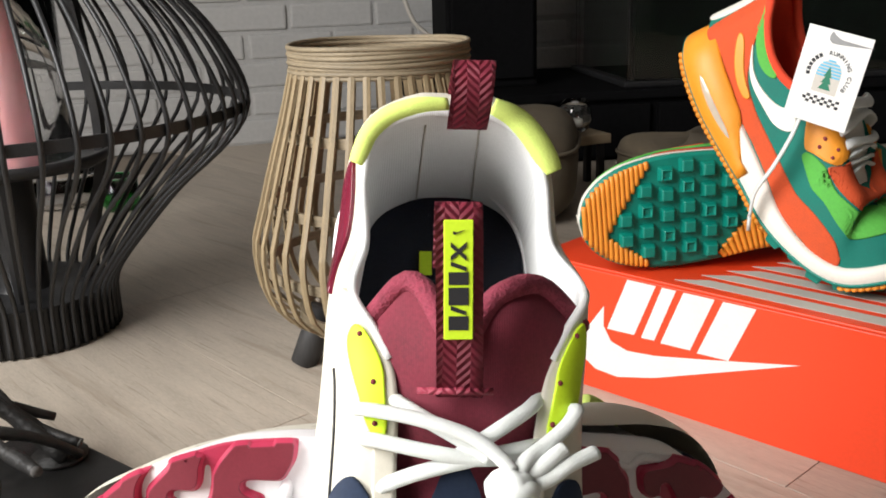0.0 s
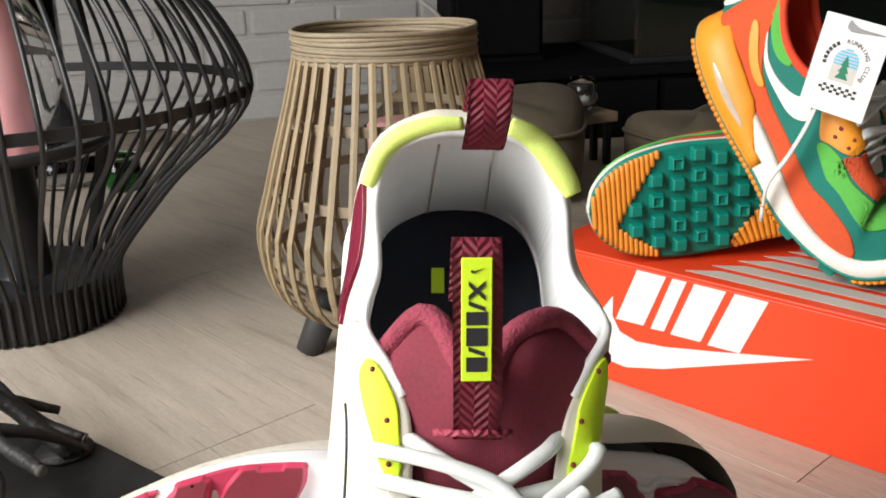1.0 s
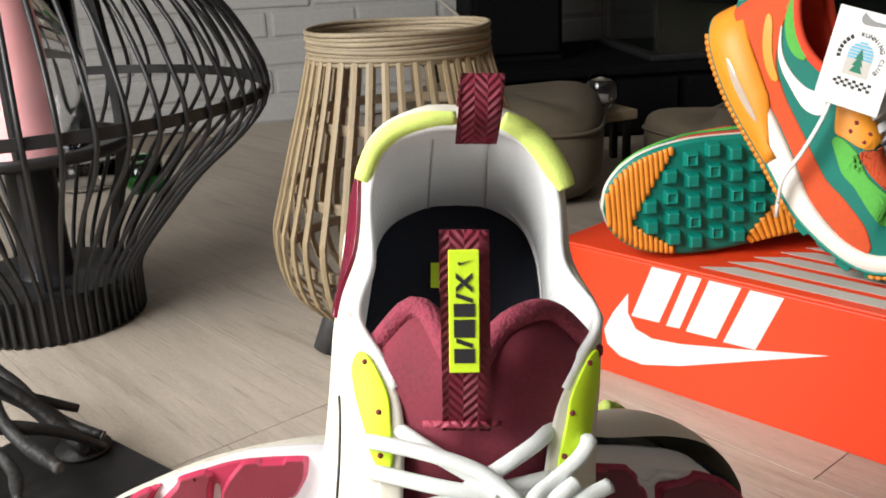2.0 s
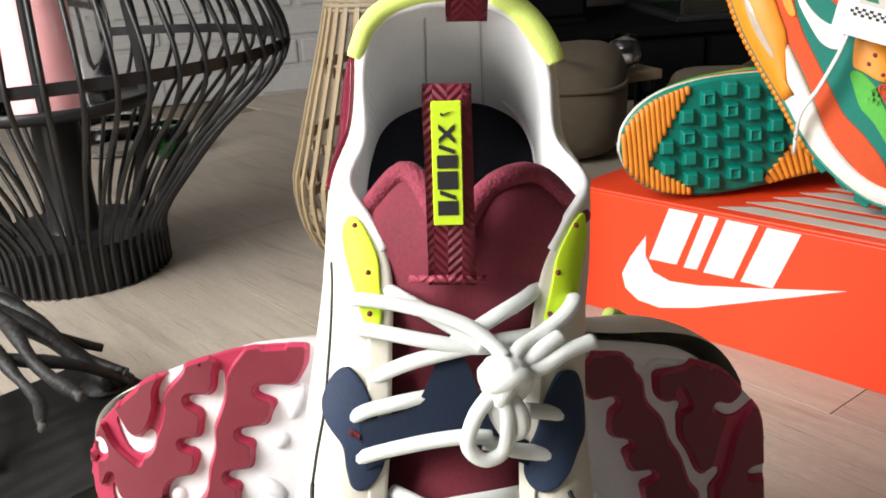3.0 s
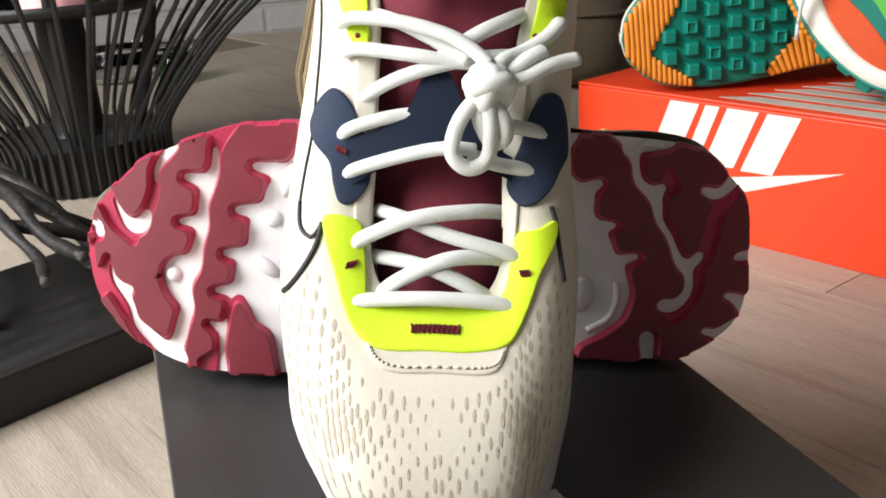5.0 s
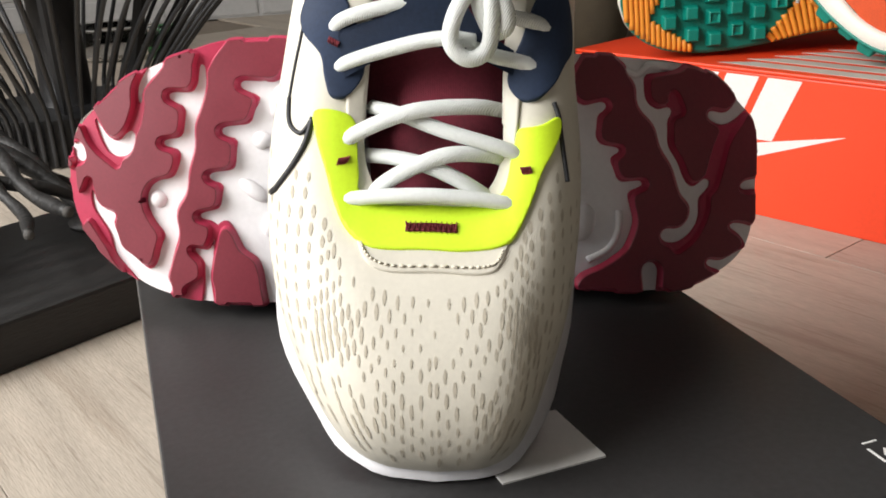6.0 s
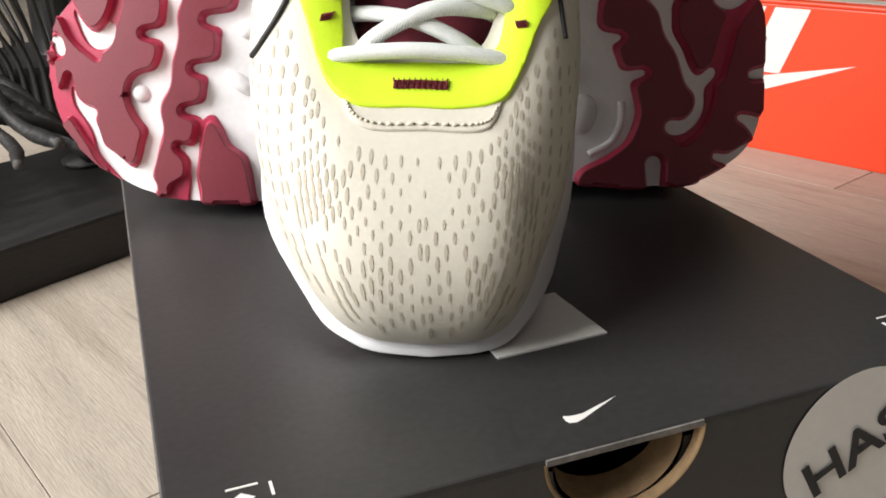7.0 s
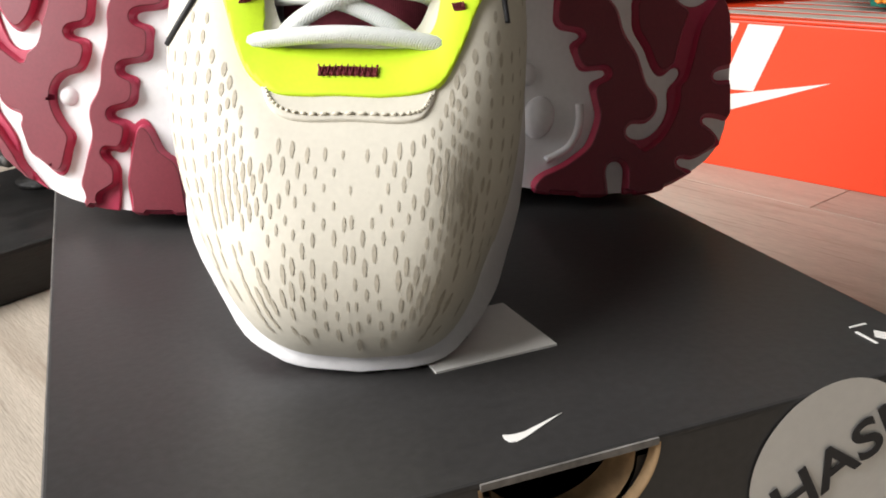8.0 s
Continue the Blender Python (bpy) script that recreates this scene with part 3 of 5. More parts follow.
part("drawer_edge", grid_bm([[(x * 1.0, 0.003, z - 0.001) for x, z in drawer_rim], [(x, 0.006, z + 0.0006) for x, z in drawer_rim], [(x, 0.0105, z + 0.002) for x, z in drawer_rim]]), M_KRAFT, BB, "brown cardboard inner drawer edge")
part("drawer_front", sleeve_front(bmesh.new(), 0.004, BBW - 0.004, 0.003, BBH - 0.006, 0.0029, HCX, HRAD - 0.003, 0.9), M_BLACKBOX, BB, smooth=False)
part("lid_edge_wear", box_bm(0.0006, BBD * 0.93, 0.0008, pose(-0.0001, BBD * 0.48, BBH - 0.0017)), M_BLACKEDGE, BB, "scuffed pale edge of the lid", smooth=False)
part("lid_edge_wear", box_bm(HRAD * 2, 0.0006, 0.0016, pose(HCX, -0.0002, BBH - 0.0019)), M_BLACKEDGE, BB, "scuffed pale edge of the lid", smooth=False)
part("corner_wear", lathe_bm([(0.0, BBH - 0.006), (0.0022, BBH - 0.006), (0.0024, BBH - 0.003), (0.0012, BBH - 0.0014)], 12), M_KRAFT, BB, "torn brown cardboard corner")
# printed marks on the lid
tick = part("logo_tick", slab_bm(check_mark(-0.0075, 0.0085, 0.0, 0.13), 0.0002), M_PRINT, BB, "small white printed tick", smooth=False)
tick.matrix_basis = pose(0.0985, 0.0125, BBH, 0, 0, 5)
for x, y, turn in ((0.017, 0.0125, 0), (0.1945, 0.0165, 90)):
    bm = slab_bm([(-0.004, 0.004), (0.003, 0.004), (0.003, 0.0047), (-0.004, 0.0047)], 0.0002)
    slab_bm([(0.0052, -0.001), (0.0059, -0.001), (0.0059, 0.004), (0.0052, 0.004)], 0.0002, bm)
    slab_bm([(-0.0038, 0), (-0.001, -0.0022), (0.0018, 0), (-0.001, 0.0022)], 0.0002, bm)
    k = part("printed_mark", bm, M_PRINT, BB, "tiny white printed care mark", smooth=False)
    k.matrix_basis = pose(x, y, BBH, 0, 0, turn)
# round sticker on the front
stk = thing("round_sticker", pose(-0.0745, -0.1025, 0, 0, 0, BB_TURN), "round white sticker on the black shoe box", "sticker")
disc = lathe_bm([(0.0001, 0.0), (0.0227, 0.0), (0.0229, 0.0002), (0.0001, 0.0003)], 56)
d = part("disc", disc, M_PRINT, stk, smooth=False)
SX, SZ = 0.1675, 0.1032
d.matrix_basis = pose(SX, -0.0004, SZ, 90, 0, 0)


def lettering(name, body, size, m, parent, material, bend=0.0):
    cu = bpy.data.curves.new(name, "FONT")
    cu.body, cu.size, cu.align_x, cu.align_y, cu.extrude, cu.offset = body, size, "CENTER", "CENTER", 0.0001, size * 0.018
    ob = new(name, cu)
    bpy.context.view_layer.update()
    me = bpy.data.meshes.new_from_object(ob.evaluated_get(bpy.context.evaluated_depsgraph_get()))
    bpy.data.objects.remove(ob)
    bpy.data.curves.remove(cu)
    me.materials.append(material)
    o2 = new(name, me)
    o2.parent, o2.matrix_basis = parent, m
    return o2


word = lettering("lettering", "HASH", 0.0155, pose(SX + 0.004, -0.0012, SZ + 0.0025, 90, -27, 0), stk, M_INK)
for v in word.data.vertices:
    v.co.x *= 1.12
# folded card under the toe
card = thing("paper_tag", pose(0.0095, -0.0185, BBH, 0, 0, 20), "small off-white card tag under the shoe toe", "tag")
part("sheet", slab_bm([(-0.019, -0.0075), (0.0135, -0.0075), (0.012, 0.021), (-0.02, 0.021)], 0.0006), M_PRINT, card, smooth=False)
part("printed_block", slab_bm([(-0.016, 0.004), (-0.005, 0.006), (-0.006, 0.015), (-0.016, 0.015)], 0.0002, z0=0.0006), M_INK, card, smooth=False)


# ---------- orange-red shoe box ----------
RBL, RBD, RBH, RB_TURN = 0.353, 0.225, 0.125, -48
RB = thing("shoe_box", pose(0.118, 0.668, 0, 0, 0, RB_TURN), "closed bright orange-red shoe box with white print", "shoe box")
part("body", box_bm(RBL, RBD, RBH - 0.0032, pose(RBL / 2, RBD / 2, 0), 0.0012), M_REDBOX, RB, smooth=False)
part("lid", box_bm(RBL, RBD, 0.003, pose(RBL / 2, RBD / 2, RBH - 0.003), 0.0012), M_REDBOX, RB, smooth=False)
# Black block added on the edge for the darkness of a small notch.
part("dark_notch", box_bm(0.0016, 0.008, 0.012, pose(-0.0004, 0.006, RBH - 0.056), 0.0004), M_INK, RB, smooth=False)


def on_front(name, outline, label):
    ob = part(name, slab_bm(outline, 0.0003), M_PRINT, RB, label, smooth=False)
    ob.matrix_basis = pose(0, -0.0001, 0, 90, 0, 0)
    return ob


BLOCKS = ((0.087, 0.021, 0.030), (0.1245, 0.020, 0.014), (0.145, 0.021, 0.030), (0.182, 0.022, 0.030))
for u, lean, wid in BLOCKS:
    on_front("logo_block", [(u, 0.066), (u + wid, 0.067), (u + wid + lean, 0.1195), (u + lean, 0.1195)], "white slanted printed block")
on_front("logo_tick", [(0.083, 0.088), (0.066, 0.064), (0.056, 0.044), (0.060, 0.030), (0.075, 0.021), (0.10, 0.0195), (0.14, 0.03), (0.275, 0.080),
                       (0.19, 0.062), (0.14, 0.052), (0.11, 0.049), (0.092, 0.054), (0.083, 0.068)], "large white printed tick")
for k in range(5):
    v = 0.012 + 0.026 * k
    bm = slab_bm([(0.150 + 0.012 * k, v), (0.335, v), (0.345, v + 0.017), (0.175 + 0.012 * k, v + 0.017)], 0.0003)
    s = part("printed_stripe", bm, M_STRIPE, RB, "pale grey printed stripe", smooth=False)
    s.matrix_basis = pose(0, 0, RBH + 0.0001, 0, 0, 0)


# ---------- shoes ----------
class Upper:
    """A shoe's upper: a skin drawn from the sole's outline to the rim of its opening. s runs from the toe (0) round either side
    to the heel (-1 or 1), v from the sole up to the rim."""

    def __init__(self, table, power, side_shift=0.0, skew=0.0):
        self.skew = skew
        self.table, self.power, self.shift = table, power, side_shift

    def at(self, s, v):
        wb, lb, ub, wt, lt, ut, *other = interp(self.table, abs(s))
        n = interp(self.power, abs(s))[0]
        sg = 1 if s >= 0 else -1
        if other and s >= 0:
            wb, wt = other
        a = min(max(v, 0), 1) * math.pi / 2
        h, k = 1 - math.cos(a) ** (2 / n), math.sin(a) ** (2 / n)
        w = sg * (wb + (wt - wb) * h) + self.shift * k
        l = lb + (lt - lb) * h
        return Vector((w + self.skew * max(0, 1 - l / 0.07) ** 1.5, l, ub + (ut - ub) * k))

    def out(self, s, v, h):
        """The point h off the skin."""
        e = 0.004
        du = self.at(s + e, v) - self.at(s - e, v)
        lo, hi = max(v - e * 2, 0.0), min(v + e * 2, 1.0)
        n = du.cross(self.at(s, hi) - self.at(s, lo))
        n = n.normalized() if n.length > 1e-9 else Vector((0, 0, 1))
        c = self.at(s, v) - Vector((0, 0.16, 0.03))
        if n.dot(c) < 0 and (abs(n.z) < 0.5) or n.z < -0.3:
            n = -n
        return self.at(s, v) + n * h

    def skin(self, ns=120, nv=22):
        return grid_bm([[self.at(-1 + 2 * i / ns, j / nv) for i in range(ns)] for j in range(nv + 1)], True)

    def patch(self, s0, s1, lo, hi, h, ns=40, nv=10):
        """A sheet h thick laid on the skin between the curves lo(s) and hi(s); u runs 0 to 1 along it."""
        rows = []
        for i in range(ns + 1):
            u = i / ns
            s = s0 + (s1 - s0) * u
            a, b = lo(u), hi(u)
            row = [self.out(s, a, -0.0006)]
            row += [self.out(s, a + (b - a) * j / nv, h) for j in range(nv + 1)]
            row.append(self.out(s, b, -0.0006))
            rows.append(row)
        bm = grid_bm([[self.out(s0, lo(0) + (hi(0) - lo(0)) * max(0, min(1, (j - 1) / nv)), -0.0006) for j in range(nv + 3)]] + rows
                     + [[self.out(s1, lo(1) + (hi(1) - lo(1)) * max(0, min(1, (j - 1) / nv)), -0.0006) for j in range(nv + 3)]])
        bmesh.ops.recalc_face_normals(bm, faces=bm.faces[:])
        return bm

    def piece(self, outline, h, step=0.0010, smooth=True):
        """A sheet h thick laid on the skin inside a closed outline of (s, v)."""
        pts = [(a * 0.33, b * 0.075) for a, b in outline]
        if smooth:
            k = len(pts)
            ring = spline([(*p, 0) for p in pts[-2:] + pts + pts[:2]], (k + 3) * 8 + 1)
            pts = [(p.x, p.y) for p in ring[16:16 + 8 * k]]
        e = np.array(pts)
        lo, hi = e.min(0) - 2.5 * step, e.max(0) + 2.5 * step
        xs, ys = np.arange(lo[0], hi[0], step), np.arange(lo[1], hi[1], step)
        gx, gy = np.meshgrid(xs, ys, indexing="ij")
        dist, inside = np.full(gx.shape, 9.0), np.zeros(gx.shape, bool)
        for a, b in zip(e, np.roll(e, -1, 0)):
            d = b - a
            t = np.clip(((gx - a[0]) * d[0] + (gy - a[1]) * d[1]) / (d @ d + 1e-14), 0, 1)
            dist = np.minimum(dist, np.hypot(gx - a[0] - t * d[0], gy - a[1] - t * d[1]))
            if a[1] != b[1]:
                inside ^= ((a[1] > gy) != (b[1] > gy)) & (gx < d[0] * (gy - a[1]) / d[1] + a[0])
        f = np.where(inside, dist, -dist)
        place = lambda x, y, k: self.out(x / 0.33, min(y / 0.075, 0.998), (h, h - 0.0003, -0.0006)[k])
        return contour_meshes(xs, ys, f, step, place, 0.0002, 3)[0]

    def bar(self, a, b, half, h):
        """A narrow strip from a to b, both (s, v)."""
        p, q = (Vector((x * 0.33, y * 0.075)) for x, y in (a, b))
        d = (q - p).normalized()
        n = Vector((-d.y, d.x)) * half
        return self.piece([(c.x / 0.33, c.y / 0.075) for c in (p + n, q + n, q - n, p - n)], h, 0.0004, False)


def tab(*pairs):
    """A smooth curve through (u, value) pairs."""
    return lambda u: interp(pairs, u)[0]


# rows: s | outer side of the sole w, l, u | outer rim w, l, u | inner side: sole w, rim w
RUN_TABLE = [(0.0, 0.0, 0.0106, 0.0225, 0.0, 0.077, 0.0565, 0.0, 0.0), (0.06, 0.0145, 0.0122, 0.0225, 0.008, 0.077, 0.0565, 0.0140, 0.008), (0.12, 0.0245, 0.0182, 0.0225, 0.0145, 0.079, 0.057, 0.0230, 0.0145),
             (0.20, 0.0345, 0.033, 0.0225, 0.0185, 0.087, 0.0585, 0.0310, 0.0185), (0.30, 0.0450, 0.060, 0.024, 0.0195, 0.100, 0.0625, 0.0407, 0.0195), (0.40, 0.0503, 0.093, 0.026, 0.0185, 0.117, 0.0695, 0.0445, 0.0195),
             (0.50, 0.0485, 0.13, 0.028, 0.0180, 0.139, 0.0795, 0.0430, 0.0215), (0.60, 0.0455, 0.165, 0.030, 0.0185, 0.163, 0.0895, 0.0440, 0.0265), (0.65, 0.0445, 0.181, 0.031, 0.0250, 0.177, 0.0925, 0.0455, 0.0335),
             (0.70, 0.0437, 0.197, 0.032, 0.0325, 0.190, 0.0940, 0.0445, 0.0400), (0.78, 0.0425, 0.225, 0.034, 0.0298, 0.213, 0.087, 0.0390, 0.0318), (0.86, 0.040, 0.254, 0.036, 0.0305, 0.236, 0.0955, 0.0368, 0.0296),
             (0.92, 0.033, 0.272, 0.037, 0.0245, 0.248, 0.1035, 0.0300, 0.0205), (0.97, 0.015, 0.283, 0.038, 0.0105, 0.2525, 0.1068, 0.0140, 0.009), (1.0, 0.0, 0.2845, 0.038, 0.0, 0.2535, 0.1055, 0.0, 0.0)]
RUN_POWER = [(0.0, 2.35), (0.25, 2.45), (0.45, 2.5), (0.65, 2.6), (0.8, 2.4), (1.0, 2.2)]


# half widths of the two soles in millimetres, (l, half width), on the outer (-1) and the inner (1) side
SOLES = {"propped": {-1: ((9.2, 0), (10.5, 13.5), (14.2, 21.7), (19.4, 28.2), (29, 34), (37, 38.5), (48, 44.4), (61, 48.8), (89, 52.0), (130, 50), (170, 46.5), (210, 46.5), (250, 47.5), (265, 45), (276, 37), (282, 24), (284.5, 0)),
                     1: ((9.2, 0), (10.6, 12.5), (14, 20.8), (20, 26.3), (25, 29.8), (36, 35.4), (47, 38.8), (64, 43.5), (92, 46), (130, 44.5), (170, 40.5), (210, 38.5), (250, 36), (265, 30), (276, 20), (282, 11), (284.5, 0))},
         "lying": {-1: ((11, 0), (12.5, 11), (17, 21.5), (31, 35.5), (47, 44.5), (72, 49.5), (90, 50), (130, 47), (170, 45.5), (200, 47), (220, 51), (250, 51.5), (263, 47), (274, 39), (279, 27), (281, 0)),
                   1: ((11, 0), (12.5, 9), (17, 19), (27, 28.5), (39, 37.5), (50, 42), (63, 46), (80, 50), (105, 50), (130, 46.5), (170, 42), (210, 40), (250, 34.5), (262, 30), (271, 21.5), (278, 12.5), (281, 0))}}


def sole_half(pose_name, sg, l, extra=0.003):
    """Half width of a running shoe's sole at l on one side."""
    return interp(SOLES[pose_name][sg], l * 1000)[0] / 1000 * (1 + (extra - 0.003) / 0.05)


def toe_skew(pose_name, l):
    return 0.0045 * max(0, 1 - l / 0.07) ** 1.5 if pose_name == "propped" else 0.0


def sole_low(l):
    """Height of the sole's underside: the toe and the heel curl up."""
    return 0.0165 * max(0, 1 - (l - 0.0105) / 0.085) ** 2 + 0.008 * max(0, (l - 0.24) / 0.06) ** 2


def ring_sole(pose_name, levels, n=96):
    """Skin of a sole; levels are (extra width, height as a function of l)."""
    l0, l1 = SOLES[pose_name][1][0][0] / 1000, SOLES[pose_name][1][-1][0] / 1000
    ls = [(l0 + l1) / 2 - (l1 - l0) / 2 * math.cos(math.pi * i / (n // 2)) for i in range(n // 2 + 1)]
    path = [(1, l) for l in ls] + [(-1, l) for l in ls[-2:0:-1]]
    rows = []
    for extra, hf in levels:
        sc = 1 + (extra - 0.003) / 0.15
        rows.append([(sg * sole_half(pose_name, sg, l, extra) + toe_skew(pose_name, l), 0.15 + (l - 0.15) * sc, hf(l)) for sg, l in path])
    return grid_bm(rows, True)


# white channels that wind between the rubber lugs, as (l, w, half width) stops in millimetres
CHANNELS = (((54, 44, 2.5), (48, 37.5, 1.9), (45.5, 34, 1.5), (45, 28.5, 1.4)), ((24, 28, 1.0), (29, 16, 1.8), (33, 12, 3.0), (37, 12.5, 3.2), (40, 17, 2.3)), ((16.5, 13, 2.7), (17.5, 9.5, 2.7)),
            ((21, -3, 1.2), (21.5, -9, 1.5), (25, -13.5, 2.2), (29.5, -14, 1.6)), ((25, -14, 2.0), (28.5, -21, 1.8), (30, -28, 2.0), (34, -32, 2.8), (41, -39, 3.3), (48, -43, 3.5)),
            ((71, 42, 1.6), (70, 34, 2.0), (66.5, 27, 2.8), (64, 20, 2.2), (63, 12, 2.6), (60, 3, 2.4), (57, -4, 4), (51, -7.5, 6.6), (51, -15, 4.6), (53.5, -21, 2.8), (51, -27, 3), (48.5, -34, 3), (44, -42, 3.5)),
            ((58, 31, 2), (66, 29, 3)), ((53.5, 13.5, 1.7), (62, 13, 2.5)),
            ((86, 34, 2), (98, 31, 3.5)), ((77.5, 17, 2), (90, 16, 3.5)), ((71, 0, 1.9), (84, -1, 3.5)), ((65.5, -15, 1.6), (77, -15, 3)), ((62, -28, 1.5), (67, -32, 2), (66, -38, 1.6)),
            ((212, 17, 3), (221, 20, 2.1)), ((216, 3, 3), (226.5, 3, 1.6)), ((222, -12, 2.5), (235, -10, 1.7)),
            ((248, 36, 4), (238, 36, 4.5), (229, 40, 3.5)), ((233, 33, 3), (235, 28, 1.9), (236, 20, 2), (242.5, 13, 2.6), (244, 4, 1.8), (248, -3, 1.7), (250, -9, 1.8), (253, -15, 2.4), (257, -14, 2.2), (260, -11, 2.3)),
            ((255, -15, 2), (255.5, -23, 2), (253, -28, 2.2), (248.5, -31, 2.6), (245, -30.5, 3.1)), ((242, 14, 2.4), (245.5, 17, 2.2)),
            ((262, 15, 2), (266, 13, 2.4), (270, 14, 2.2), (275, 19, 2.8), (280, 24, 3)), ((275, -13, 2), (284, -12, 2.4)), ((270, -28, 1.5), (275, -30, 2.4), (280, -34, 4)),
            ((261, -42, 1.8), (266, -43.5, 2), (275, -41, 3.4)), ((238, -43.5, 3.3), (238, -56, 2.2)))
# shallow grooves that stop at the red rubber
GROOVES = (((80, 53, 2.4), (74, 46.5, 2.4), (71, 41, 2)), ((45.5, 29, 1.4), (43, 22, 1.8), (40, 17, 1.8)), ((19, 29, 0.8), (25, 14.5, 0.9), (34, 6, 0.9)), ((21, 0, 0.9), (18.5, -8, 0.9), (23, -18, 0.8), (31, -31, 0.8)),
           ((261, -12, 1.9), (263.5, -3, 2.1), (266, 5, 1.9), (270, 11, 1.7), (272, 13, 1.5)), ((259, -15, 0.9), (258.5, -22, 0.9), (254, -31, 0.9), (248, -35.5, 1.0)),
           ((59, -44, 1.8), (66, -42, 1.9), (66, -52, 1.7)), ((247, 23, 1.0), (249, 17, 1.6)), ((14, 4, 0.7), (13.5, -6, 0.7), (16, -16, 0.7)))


def carve(field, l, w, paths):
    for path in paths:
        for p in spline(path, 12 * len(path)):
            field = np.minimum(field, np.hypot(l - p.x / 1000, w - p.y / 1000) - p.z / 1000)
    return field


def soften(field, times=4):
    field = np.clip(field, -0.004, 0.004)
    for k in range(times):
        for ax in (0, 1):
            field = 0.5 * field + 0.25 * (np.roll(field, 1, ax) + np.roll(field, -1, ax))
    return field


def tread_fields(pose_name, l, w):
    """Two fields, above zero inside the red rubber and inside the raised lugs; arrays of metres in, arrays out."""
    half = np.array([[sole_half(pose_name, 1, x) + toe_skew(pose_name, x), sole_half(pose_name, -1, x) - toe_skew(pose_name, x)] for x in l[:, 0]])
    l0, l1 = SOLES[pose_name][1][0][0] / 1000, SOLES[pose_name][1][-1][0] / 1000
    edge = np.minimum(np.minimum(np.where(w > 0, half[:, :1], half[:, 1:]) - np.abs(w) + 0.0004, 0.02), np.minimum(l - l0, l1 - l))
    if pose_name == "propped":
        edge = edge - 0.0035
    mm = lambda ws, ls: np.interp(w * 1000, ws, ls) / 1000
    fore = mm((-50, -37, -27, -21, -13, -6, 2, 11, 19, 25, 35, 43, 50), (63, 65, 68, 70, 73.5, 74.5, 80.5, 81.5, 88, 89.5, 100, 105, 106)) - l
    heel = l - mm((-52, -44, -41, -35, -28, -24, -15, -9, -4, 5, 8, 15, 19, 25, 33, 40), (206, 210, 219, 228, 231, 232, 230, 226, 225, 220, 218, 219, 214, 209, 209, 214))
    wedge = np.minimum(np.minimum(l - mm((-52, -39, -32, -29, -22, -17), (68, 67.5, 69, 70, 72, 73.5)), mm((-52, -47, -39, -32, -29, -22, -17), (90, 89, 88.5, 87, 81.5, 79, 76.5)) - l), -0.0168 - w)
    rubber = carve(np.maximum(fore, heel), l, w, CHANNELS)
    rubber = soften(np.maximum(rubber, wedge))
    lugs = soften(carve(rubber, l, w, GROOVES), 2)
    lugs = np.minimum(lugs, rubber) - 0.0012
    teeth = 0.0006 * np.sign(np.sin(l / 0.0032 + 20 * w))
    return np.minimum(rubber, edge), np.minimum(lugs, edge - 0.0010 + teeth)


def contour_meshes(ls, ws, f, step, place, slope, least=14):
    """Islands where f is above zero, each a mesh: a flat top of slot 0 and a sloping wall of slot 1."""
    gx, gy = np.gradient(f, step)
    cells, parent = {}, {}

    def root(k):
        while parent[k] != k:
            parent[k] = parent[parent[k]]
            k = parent[k]
        return k

    for i in range(len(ls) - 1):
        for j in range(len(ws) - 1):
            if f[i:i + 2, j:j + 2].max() <= 0:
                continue
            c = [(ls[i], ws[j], f[i, j]), (ls[i + 1], ws[j], f[i + 1, j]), (ls[i + 1], ws[j + 1], f[i + 1, j + 1]), (ls[i], ws[j + 1], f[i, j + 1])]
            poly = []
            for a, b in zip(c, c[1:] + c[:1]):
                if a[2] > 0:
                    poly.append((a[0], a[1], 0))
                if (a[2] > 0) != (b[2] > 0):
                    t = a[2] / (a[2] - b[2])
                    poly.append((a[0] + (b[0] - a[0]) * t, a[1] + (b[1] - a[1]) * t, 1))
            if len(poly) > 2:
                cells[i, j] = poly
                parent[i, j] = (i, j)
    for (i, j), poly in cells.items():
        for n, shared in (((i - 1, j), max(f[i, j], f[i, j + 1])), ((i, j - 1), max(f[i, j], f[i + 1, j]))):
            if n in cells and shared > 0:
                parent[root((i, j))] = root(n)
    groups = {}
    for k in cells:
        groups.setdefault(root(k), []).append(k)
    out = []
    for keys in groups.values():
        if len(keys) < least:
            continue
        bm, seen = bmesh.new(), {}

        def vert(x, y, low):
            k = (round(x, 6), round(y, 6), low)
            if k not in seen:
                a, b = min(int((x - ls[0]) / step + 0.5), len(ls) - 1), min(int((y - ws[0]) / step + 0.5), len(ws) - 1)
                n = math.hypot(gx[a, b], gy[a, b]) + 1e-6
                q = (0.0003, 0.0, -slope)[low]
                seen[k] = bm.verts.new(place(x + q * gx[a, b] / n, y + q * gy[a, b] / n, low))
            return seen[k]

        for k in keys:
            poly = cells[k]
            try:
                top = bm.faces.new([vert(x, y, 0) for x, y, e in poly])
            except ValueError:
                continue
            for a, b in zip(poly, poly[1:] + poly[:1]):
                if a[2] and b[2]:
                    for h in (0, 1):
                        try:
                            q = bm.faces.new((vert(b[0], b[1], h), vert(a[0], a[1], h), vert(a[0], a[1], h + 1), vert(b[0], b[1], h + 1)))
                            q.material_index, q.smooth = h, bool(h)
                        except ValueError:
                            pass
        bmesh.ops.recalc_face_normals(bm, faces=bm.faces[:])
        out.append(bm)
    return out


